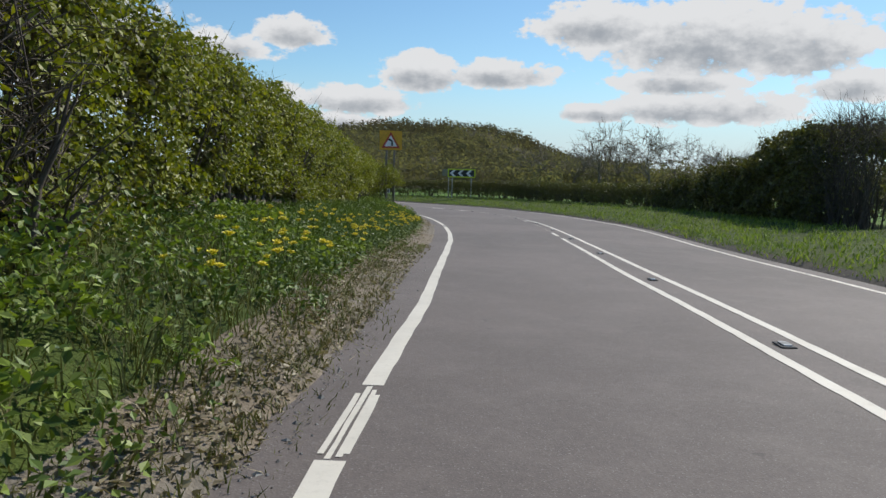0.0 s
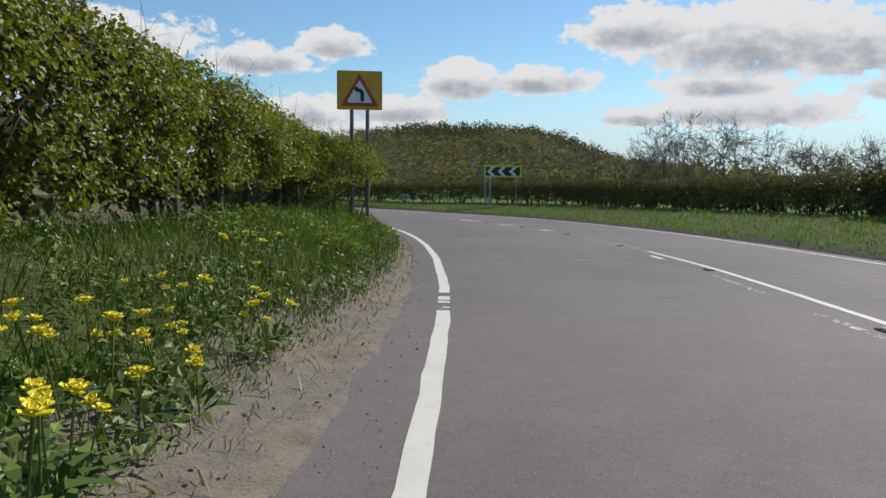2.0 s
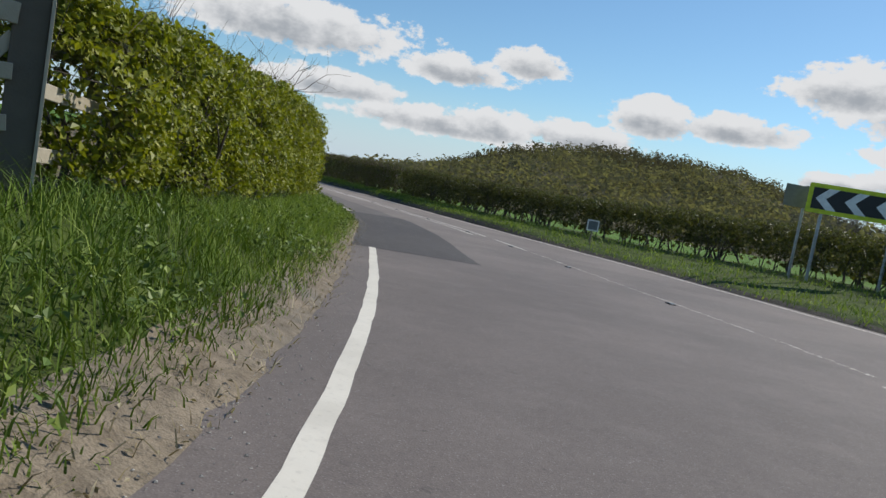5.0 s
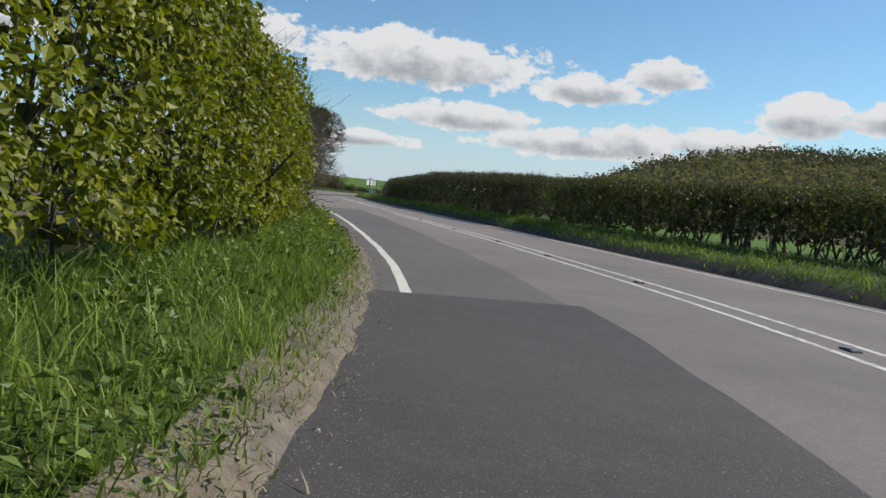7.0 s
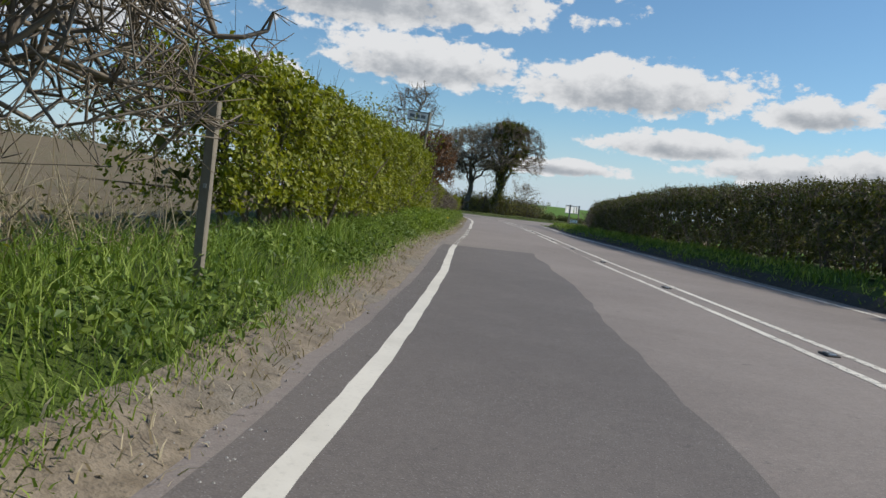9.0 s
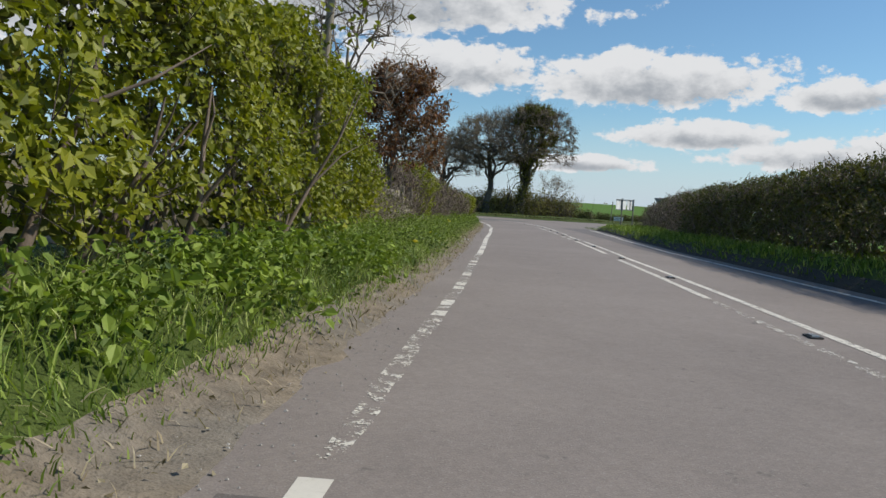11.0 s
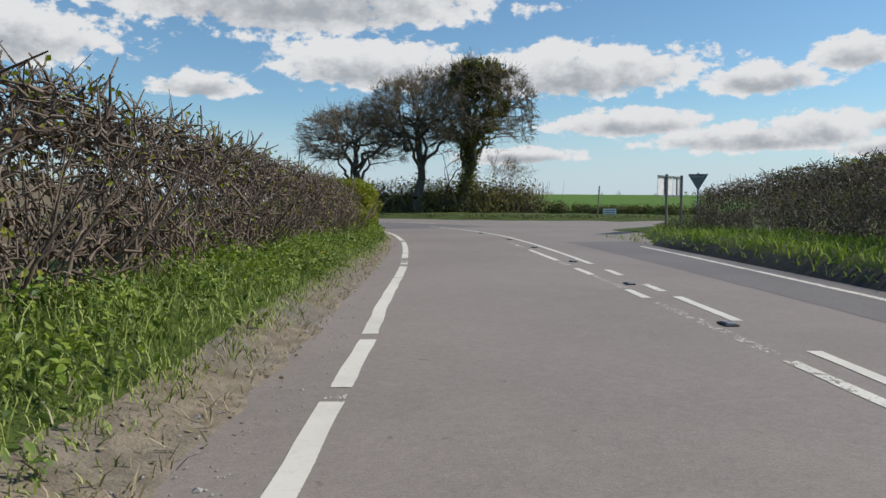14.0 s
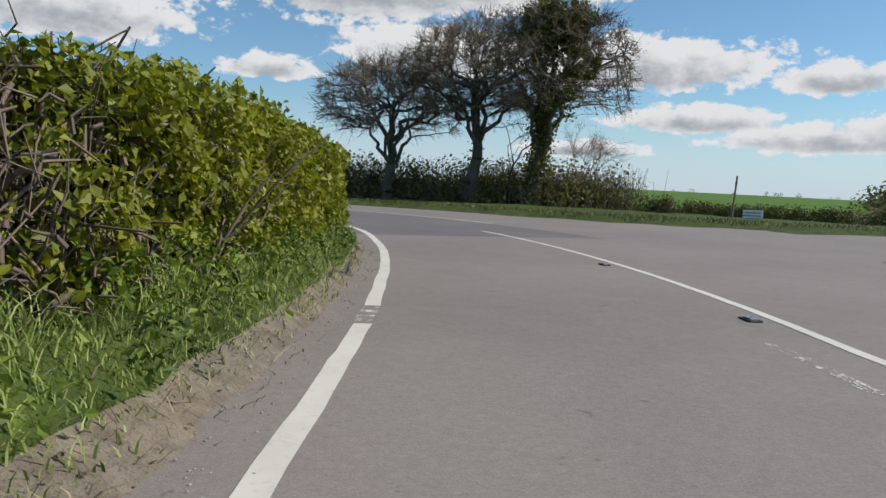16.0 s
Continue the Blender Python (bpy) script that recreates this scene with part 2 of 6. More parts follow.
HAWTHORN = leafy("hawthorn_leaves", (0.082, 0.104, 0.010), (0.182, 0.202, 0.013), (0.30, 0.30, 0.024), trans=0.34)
# brown-green leaves with the shade of far-side hedges put into the colour
HAWTHORN_DARK = leafy("brown_shaded_leaves", (0.044, 0.043, 0.015), (0.09, 0.09, 0.025), (0.155, 0.158, 0.044), trans=0.34)
COPPER = leafy("withered_leaves", (0.07, 0.028, 0.015), (0.17, 0.075, 0.035), (0.30, 0.15, 0.07), trans=0.3)
IVY = leafy("ivy_leaves", (0.05, 0.055, 0.013), (0.135, 0.138, 0.03), (0.25, 0.24, 0.055), trans=0.28, spec=0.2)
WOODS_DARK = leafy("ridge_woods", (0.082, 0.072, 0.054), (0.115, 0.101, 0.072), (0.145, 0.130, 0.085), trans=0.38, rough=1.0, patch=0.035, spec=0.0)
# lightened and greyed: distance haze is put into the leaf colour
WOODS = leafy("far_woods", (0.128, 0.117, 0.080), (0.170, 0.156, 0.102), (0.205, 0.190, 0.118), trans=0.45, rough=1.0, patch=0.035, spec=0.0)
WOODS_BUD = leafy("budding_twigs", (0.11, 0.093, 0.042), (0.19, 0.165, 0.062), (0.30, 0.27, 0.09), trans=0.35, spec=0.05)
WOODS_FLOOR = turf("wooded_slope", (0.092, 0.078, 0.046), (0.112, 0.097, 0.054), (0.10, 0.086, 0.048))
BARK = woody("bark", (0.055, 0.045, 0.035), (0.15, 0.13, 0.10))
TWIG = woody("hedge_twigs", (0.05, 0.035, 0.027), (0.27, 0.205, 0.152))
TWIG_DARK = woody("dark_twigs", (0.035, 0.028, 0.022), (0.12, 0.095, 0.07))
OAK_TWIG = woody("oak_bark", (0.075, 0.062, 0.047), (0.24, 0.20, 0.15))
SPRAY = woody("fine_twigs", (0.12, 0.092, 0.06), (0.27, 0.21, 0.135))
STALK = woody("dead_bramble", (0.11, 0.085, 0.06), (0.40, 0.33, 0.25))
STEM = woody("thorn_stems", (0.06, 0.046, 0.035), (0.22, 0.18, 0.135))
TIMBER = woody("weathered_timber", (0.13, 0.112, 0.085), (0.33, 0.285, 0.215))
DEAD_LEAF = leafy("dead_leaves", (0.10, 0.078, 0.042), (0.22, 0.18, 0.105), (0.40, 0.34, 0.22), trans=0.2)
DEAD_BROWN = leafy("brown_hedge_leaves", (0.038, 0.025, 0.018), (0.085, 0.058, 0.041), (0.16, 0.118, 0.083), trans=0.1)
TIMBER_PALE = woody("bleached_timber", (0.22, 0.19, 0.14), (0.50, 0.44, 0.335))
TIMBER_DARK = woody("dark_timber", (0.075, 0.062, 0.048), (0.17, 0.145, 0.11))
STEEL = plain("galvanised_steel", (0.36, 0.37, 0.37), 0.5, 0.6)
SIGN_GREY = plain("sign_back_grey", (0.16, 0.17, 0.17), 0.6)
YELLOW = plain("sign_yellow", (0.62, 0.325, 0.015), 0.5)
LIME = plain("fluorescent_yellow_green", (0.60, 0.66, 0.02), 0.45)
WHITE = plain("sign_white", (0.74, 0.74, 0.72), 0.45)
BLACK = plain("sign_black", (0.012, 0.012, 0.013), 0.45)
RED = plain("sign_red", (0.42, 0.045, 0.02), 0.45)
POST_GREY = plain("weathered_post_grey", (0.15, 0.14, 0.12), 0.7, vary=0.25)
DANDELION = plain("dandelion_yellow", (0.92, 0.74, 0.02), 0.6)
TIN = plain("tin_silver", (0.80, 0.80, 0.80), 0.4, 0.0)
RUBBER = plain("stud_black", (0.02, 0.02, 0.02), 0.7)
CHIP = plain("stone_chips", (0.33, 0.31, 0.28), 0.9, vary=0.3)


# ------------------------------------------------------------- line of the road
LEFT_LINE = [(-3.2, -62), (-3.88, -16.43), (-4.07, -11.51), (-4.21, -7.51), (-4.35, -3.52), (-4.5, 0.48), (-4.52, 4.48), (-4.64, 8.48), (-4.76, 12.48), (-4.91, 16.47), (-5.21, 20.46), (-5.6, 24.45), (-6.17, 28.4), (-6.89, 32.33), (-7.79, 36.23), (-8.83, 40.09), (-9.99, 43.91), (-11.27, 47.7), (-12.68, 51.44), (-14.29, 55.1), (-16.03, 58.7), (-17.78, 62.3), (-19.56, 65.89), (-21.59, 69.34), (-23.9, 72.62), (-26.44, 75.72), (-29.08, 78.73), (-31.75, 81.7), (-34.48, 84.63), (-37.25, 87.52), (-40.09, 90.34), (-42.85, 93.23), (-45.55, 96.18), (-48.31, 99.08), (-51.06, 101.98), (-53.86, 104.84), (-56.66, 107.7), (-59.42, 110.59), (-62.24, 113.42), (-65.05, 116.27), (-67.95, 119.03), (-70.92, 121.72), (-74.19, 124.04), (-77.67, 126.03), (-81.29, 127.69), (-85.12, 128.61), (-89.05, 128.98), (-92.97, 128.68), (-96.79, 127.55), (-100.39, 125.8), (-103.77, 123.66), (-107, 121.27)]


def spline(points, step):
    p = np.array(points, float)
    out = []
    for i in range(len(p) - 1):
        a, b, c, d = p[max(i - 1, 0)], p[i], p[i + 1], p[min(i + 2, len(p) - 1)]
        for u in np.linspace(0, 1, 20, endpoint=False):
            out.append(0.5 * (2 * b + (c - a) * u + (2 * a - 5 * b + 4 * c - d) * u * u + (3 * b - a - 3 * c + d) * u**3))
    out = np.array(out + [p[-1]])
    s = np.r_[0, np.cumsum(np.hypot(*np.diff(out, axis=0).T))]
    q = np.arange(0, s[-1], step)
    line = np.stack([np.interp(q, s, out[:, 0]), np.interp(q, s, out[:, 1])], 1)
    for _ in range(8):
        line[1:-1] = (line[:-2] + 2 * line[1:-1] + line[2:]) / 4
    return line, q


LINE, ALONG = spline(LEFT_LINE, 0.5)
TANGENT = np.gradient(LINE, axis=0)
TANGENT /= np.linalg.norm(TANGENT, axis=1)[:, None]
ALONG = ALONG - ALONG[np.argmin(((LINE - (-3.88, -3.71)) ** 2).sum(1))]
GRADE_S = np.arange(-60, 260, 0.5)
RISE = np.interp(GRADE_S, [-60, -8, 0, 8, 16, 24, 32, 40, 48, 56, 64, 72, 80, 88, 96, 104, 112, 120, 128, 136, 144, 152, 160, 168, 176, 184, 260], [5.224, 3.04, 2.701, 2.359, 2.073, 1.77, 1.508, 1.296, 1.017, 0.733, 0.518, 0.358, 0.226, 0.153, 0.112, 0.087, 0.091, 0.109, 0.046, -0.009, -0.077, -0.095, -0.117, -0.121, -0.115, -0.106, -0.11])
for _ in range(60):
    RISE[1:-1] = (RISE[:-2] + 2 * RISE[1:-1] + RISE[2:]) / 4


def tab(s, xs, ys):
    return np.interp(s, xs, ys)


def road_z(s):
    return np.interp(s, GRADE_S, RISE)


def centre(s):
    return tab(s, [-8, -4, 0, 4, 8, 12, 16, 20, 24, 28, 32, 36, 40, 44, 48, 52, 56, 60, 64, 68, 72, 76, 80, 84, 88, 92, 96, 100, 104, 108, 112, 116, 120, 124, 128, 132, 136, 140, 144, 148, 152, 156, 160, 164, 168, 172], [2.73, 2.76, 2.79, 2.84, 2.91, 2.98, 3.09, 3.21, 3.48, 3.79, 4.18, 4.41, 4.69, 4.94, 5.08, 5.2, 5.34, 5.27, 5.03, 4.7, 4.35, 4.08, 3.98, 3.88, 3.84, 3.79, 3.69, 3.59, 3.54, 3.44, 3.26, 3.14, 2.99, 3.02, 3.01, 2.88, 2.95, 2.95, 3.0, 3.04, 3.33, 3.61, 3.83, 4.05, 4.09, 3.96])


def half_gap(s):
    """Half the distance between the two centre lines."""
    return tab(s, [0, 12, 24, 36, 48, 60, 72, 84, 96, 108, 120, 132, 144, 156, 168], [0.166, 0.224, 0.208, 0.132, 0.1, 0.151, 0.25, 0.216, 0.187, 0.205, 0.144, 0.141, 0.242, 0.25, 0.181])


def right_edge(s):
    return tab(s, [-8, -4, 0, 4, 8, 12, 16, 20, 24, 28, 32, 36, 40, 44, 48, 52, 56, 60, 64, 68, 72, 76, 80, 84, 88, 92, 96, 100, 104, 108, 112, 116, 120, 124, 128, 132, 136, 140, 144, 148, 152, 156, 160, 164, 168, 172], [4.88, 5.04, 5.21, 5.39, 5.55, 5.77, 5.92, 6.21, 6.72, 7.22, 7.66, 7.85, 8.13, 8.53, 8.94, 9.35, 9.68, 9.76, 9.56, 9.08, 8.36, 7.59, 6.99, 6.68, 6.51, 6.46, 6.45, 6.42, 6.29, 6.01, 5.61, 5.28, 5.0, 4.85, 4.97, 4.97, 5.18, 5.34, 5.56, 5.71, 5.92, 6.13, 6.31, 6.5, 6.54, 6.42])


def kink(s):
    """How far the near edge swings into the road before the junction."""
    return tab(s, [148, 151, 154, 159.5, 166, 186], [0, 0.16, 0.44, 0.92, 1.5, 1.5])


def dirt_edge(s):
    return kink(s) + tab(s, [-10, 4, 7, 9.5, 12, 18, 25, 32, 40, 50, 60, 72, 77, 82, 89, 95, 102, 108, 115, 122, 130, 140, 146, 150, 160], [-0.4, -0.42, -0.55, -0.95, -1.0, -0.9, -0.88, -0.65, -0.56, -0.65, -0.55, -0.35, -0.5, -0.5, -0.5, -0.68, -0.9, -0.72, -0.53, -0.57, -0.68, -0.65, -0.5, -0.38, -0.36])


def left_face(s):
    """Offset of the foot of the hedge beside the near lane."""
    return kink(s) + tab(s, [-10, 3, 10, 20, 30, 38, 42, 46, 52, 58, 70, 77, 83, 90, 95, 110, 125, 138, 144, 148, 152, 160], [-2.0, -2.2, -2.9, -3.3, -3.1, -2.5, -2.15, -2.0, -2.0, -2.1, -1.85, -1.62, -1.5, -1.55, -1.76, -1.45, -1.85, -1.7, -1.25, -0.9, -0.7, -0.65])


def left_bank(s):
    return tab(s, [-10, 5, 20, 30, 45, 56, 64, 75, 95, 110, 125, 160], [0.45, 0.55, 0.7, 0.65, 0.55, 0.5, 0.35, 0.28, 0.35, 0.4, 0.38, 0.25])


def right_face(s):
    return tab(s, [-20, 5, 18, 30, 42, 55, 66, 75, 80, 86, 90, 95, 102, 112, 120, 132, 140, 147, 150, 154], [8.5, 9.5, 10.5, 12.5, 14.0, 14.6, 15.4, 13.8, 11.6, 10.3, 9.2, 8.4, 8.2, 7.3, 6.4, 6.7, 7.9, 9.6, 10.3, 12.0])


def right_bank(s):
    return tab(s, [-20, 30, 50, 72, 82, 95, 120, 150], [0.3, 0.45, 0.6, 0.6, 0.4, 0.45, 0.35, 0.3])


def at(s, o, up=0.0):
    """World places of distances along the road, offsets to its right and heights over its surface."""
    s, o = np.asarray(s, float), np.asarray(o, float)
    x, y = np.interp(s, ALONG, LINE[:, 0]), np.interp(s, ALONG, LINE[:, 1])
    tx, ty = np.interp(s, ALONG, TANGENT[:, 0]), np.interp(s, ALONG, TANGENT[:, 1])
    n = np.hypot(tx, ty)
    return np.stack(np.broadcast_arrays(x + o * ty / n, y - o * tx / n, road_z(s) + up), -1)


def heading(s):
    """Degrees by which the road points left of +y."""
    return math.degrees(math.atan2(-float(np.interp(s, ALONG, TANGENT[:, 0])), float(np.interp(s, ALONG, TANGENT[:, 1]))))


def smooth(u):
    u = np.clip(u, 0, 1)
    return u * u * (3 - 2 * u)


def wave(a, b, seed=0.0):
    """Cheap uneven relief between about -1 and 1."""
    return (np.sin(a * 1.7 + 2.1 * np.sin(b * 0.9 + seed) + seed) + np.sin(b * 2.3 + 1.7 * np.sin(a * 1.1 - seed) + 1.3 * seed) + 0.7 * np.sin(a * 4.3 + b * 3.1 + 2 * seed)) / 2.7


def mouth_edge(s):
    """Offset of the verge that bounds the mouth of the side road."""
    return np.where(s < 158, tab(s, [146, 150, 151.5, 156, 160], [5.9, 7.5, 9.0, 12.5, 17]), tab(s, [158, 160, 162, 164, 167, 171, 178, 186], [22, 19, 15.5, 13.3, 12, 12, 12, 12]))


def land(s, o):
    """Height of verges and fields over the road's surface."""
    s, o = np.broadcast_arrays(np.asarray(s, float), np.asarray(o, float))
    de, lf, re, rf = dirt_edge(s), left_face(s), right_edge(s) + 0.35, right_face(s)
    left = -0.035 + 0.055 * smooth((kink(s) - 0.28 - o) / 0.2) + 0.07 * smooth((de + 0.15 - o) / 0.3) + (left_bank(s) - 0.09) * smooth((de - o) / np.maximum(de - lf, 0.3))
    right = -0.03 + 0.05 * smooth((o - re + 0.1) / 0.2) + 0.14 * smooth((o - re) / 0.5) + 0.14 * smooth((o - re - 0.1) / 0.22) * smooth((s - 76) / 8) * smooth((149 - s) / 5) + (right_bank(s) - 0.16 - 0.14 * smooth((s - 76) / 8) * smooth((149 - s) / 5)) * smooth((o - re - 0.4) / np.maximum(rf - re - 0.4, 0.3))
    mouth = mouth_edge(s)
    beyond = -0.06 + 0.24 * smooth((o - mouth) / 0.6)
    right = np.where(s > 146, beyond, right)
    z = np.where(o < 0.5 + kink(s), left, right)
    rough = 0.035 * wave(s * 2.1, o * 2.6, 1.0) * smooth((np.maximum(de - o, o - re) - 0.1) / 0.5) + 0.02 * wave(s * 3.1, o * 5.0, 4.0) * smooth((-0.2 - o) / 0.2)
    field = -0.25 * smooth((lf - 1.5 - o) / 6) - 0.15 * smooth((o - rf - 2) / 8) * (s < 146)
    under = np.where((o > kink(s) - 0.12) & (o < re - 0.25), -0.22, 0.0)
    return z + rough + field + under


# ------------------------------------------------------------- building helpers
def mesh_from(name, verts, faces):
    me = bpy.data.meshes.new(name)
    me.from_pydata([tuple(v) for v in verts], [], faces)
    return me


def mesh_sets(name, verts, faces, sets):
    """A mesh of many alike pieces: verts (count, k, 3), faces as rows of four corners of one piece."""
    n, k = len(verts), verts.shape[1]
    f = np.array(faces, np.int32)
    idx = (np.arange(n, dtype=np.int32)[:, None, None] * k + f[None]).reshape(-1, f.shape[1])
    me = bpy.data.meshes.new(name)
    me.vertices.add(n * k), me.loops.add(idx.size), me.polygons.add(len(idx))
    me.vertices.foreach_set("co", np.ascontiguousarray(verts, dtype=np.float32).ravel())
    me.loops.foreach_set("vertex_index", idx.ravel())
    me.polygons.foreach_set("loop_start", np.arange(0, idx.size, f.shape[1], dtype=np.int32))
    me.polygons.foreach_set("use_smooth", np.full(len(idx), sets, dtype=bool))
    me.update(calc_edges=True)
    return me


def thing(name, m=None, **tags):
    ob = new(name)
    ob.matrix_world = m if m is not None else Matrix()
    return tagged(ob, **tags)


def attach(name, me, mat, parent, label="", kind=""):
    """Links a mesh whose coordinates are those of its parent."""
    ob = new(name, me)
    me.materials.append(mat)
    ob.parent = parent
    return tagged(ob, label=label, kind=kind)


def part(name, bm, mat, parent, label=""):
    me = bpy.data.meshes.new(name)
    bm.to_mesh(me)
    bm.free()
    return attach(name, me, mat, parent, label)


def solid(name, me, mat, **tags):
    ob = new(name, me)
    me.materials.append(mat)
    return tagged(ob, **tags)


def box_bm(*boxes, bevel=0.0):
    """Boxes as (centre, size, turn matrix or None)."""
    bm = bmesh.new()
    for c, size, turn in boxes:
        m = Matrix.Translation(c) @ (turn or Matrix()) @ Matrix.Diagonal((*size, 1))
        bmesh.ops.create_cube(bm, size=1.0, matrix=m)
    if bevel:
        bmesh.ops.bevel(bm, geom=list(bm.edges), offset=bevel, segments=2, affect="EDGES", profile=0.7)
    return bm


def tube_bm(a, b, r0, r1=None, sides=12):
    a, b = Vector(a), Vector(b)
    bm = bmesh.new()
    m = Matrix.Translation((a + b) / 2) @ (b - a).to_track_quat("Z", "Y").to_matrix().to_4x4()
    bmesh.ops.create_cone(bm, cap_ends=True, segments=sides, radius1=r0, radius2=r0 if r1 is None else r1, depth=(b - a).length, matrix=m)
    return bm


def tubes(name, p0, p1, r0, r1, sides=4):
    """One mesh of many tapered sticks."""
    d = p1 - p0
    d = d / np.maximum(np.linalg.norm(d, axis=1), 1e-6)[:, None]
    ref = np.where(np.abs(d[:, 2:3]) > 0.9, np.array([[1.0, 0, 0]]), np.array([[0, 0, 1.0]]))
    u = np.cross(d, ref)
    u /= np.linalg.norm(u, axis=1)[:, None]
    v = np.cross(d, u)
    ang = np.arange(sides) * 2 * np.pi / sides
    ring = u[:, None] * np.cos(ang)[None, :, None] + v[:, None] * np.sin(ang)[None, :, None]
    verts = np.concatenate([p0[:, None] + ring * np.asarray(r0)[:, None, None], p1[:, None] + ring * np.asarray(r1)[:, None, None]], 1)
    faces = [(i, (i + 1) % sides, sides + (i + 1) % sides, sides + i) for i in range(sides)]
    return mesh_sets(name, verts, faces, True)


def leaves(name, p, out, size, droop=0.2, seed=1, long=1.3):
    """Folded leaves at places p that face roughly 'out'."""
    r = np.random.default_rng(seed)
    n = len(p)
    nor = out + r.normal(0, 0.65, (n, 3))
    nor /= np.linalg.norm(nor, axis=1)[:, None]
    t = r.normal(0, 1, (n, 3))
    t[:, 2] -= droop
    t -= nor * (t * nor).sum(1)[:, None]
    t /= np.linalg.norm(t, axis=1)[:, None]
    b = np.cross(nor, t)
    s = (np.asarray(size) * r.uniform(0.6, 1.35, n))[:, None]
    fold = nor * s * 0.18
    verts = np.stack([p - t * s * long * 0.5, p + b * s * 0.5 + fold + t * s * 0.05, p + t * s * long * 0.55, p - b * s * 0.5 + fold + t * s * 0.05], 1)
    return mesh_sets(name, verts, [(0, 1, 2), (0, 2, 3)], False)


def broad_leaves(name, p, size, seed=1):
    """Rounded leaves with a folded midrib, held at all tilts."""
    r = np.random.default_rng(seed)
    n = len(p)
    nor = np.array([[0, 0, 0.9]]) + r.normal(0, 0.6, (n, 3))
    nor /= np.linalg.norm(nor, axis=1)[:, None]
    t = r.normal(0, 1, (n, 3))
    t -= nor * (t * nor).sum(1)[:, None]
    t /= np.linalg.norm(t, axis=1)[:, None]
    b = np.cross(nor, t)
    s = (np.asarray(size) * r.uniform(0.45, 1.3, n))[:, None]
    rib = [p - t * s * 0.6, p + t * s * 0.75 - nor * s * 0.22]
    edge = [p + t * s * u + k * b * s * w + nor * s * h for k in (1, -1) for u, w, h in ((-0.38, 0.36, 0.10), (0.22, 0.42, 0.10))]
    verts = np.stack(rib + edge, 1)
    return mesh_sets(name, verts, [(0, 2, 3, 1), (0, 1, 5, 4)], False)


def blades(name, p, height, lean, width=0.006, seed=2):
    """Bent grass blades."""
    r = np.random.default_rng(seed)
    n = len(p)
    a = r.uniform(0, 2 * np.pi, n)
    side = np.stack([np.cos(a), np.sin(a), 0 * a], 1)
    b = r.uniform(0, 2 * np.pi, n)
    way = np.stack([np.cos(b), np.sin(b), 0 * b], 1) * (lean * r.uniform(0.2, 1.4, n))[:, None]
    h = (np.asarray(height) * r.uniform(0.35, 1.35, n))[:, None]
    wd = width * r.uniform(0.7, 1.5, n)[:, None]
    up = np.array([[0, 0, 1.0]])
    mid = p + up * h * 0.6 + way * h * 0.35
    tip = p + up * h * 0.95 + way * h
    verts = np.stack([p - side * wd, p + side * wd, mid + side * wd * 0.8, tip, mid - side * wd * 0.8], 1)
    return mesh_sets(name, verts, [(0, 1, 2), (0, 2, 4), (4, 2, 3)], False)


def strip(s, o0, o1, up=0.0, crown=None):
    """Vertices and faces of a band along the road, 'o0' and 'o1' offsets at each s."""
    a, b = at(s, o0, up), at(s, o1, up)
    verts = np.concatenate([a, b])
    n = len(s)
    return verts, [(i, n + i, n + i + 1, i + 1) for i in range(n - 1)]


def band(s, offs, up):
    """A grid along the road: offs (rows, len(s)), up the same shape."""
    v = at(np.broadcast_to(s, offs.shape), offs, up)
    r, n = offs.shape
    faces = [(j * n + i, (j + 1) * n + i, (j + 1) * n + i + 1, j * n + i + 1) for j in range(r - 1) for i in range(n - 1)]
    return v.reshape(-1, 3), faces


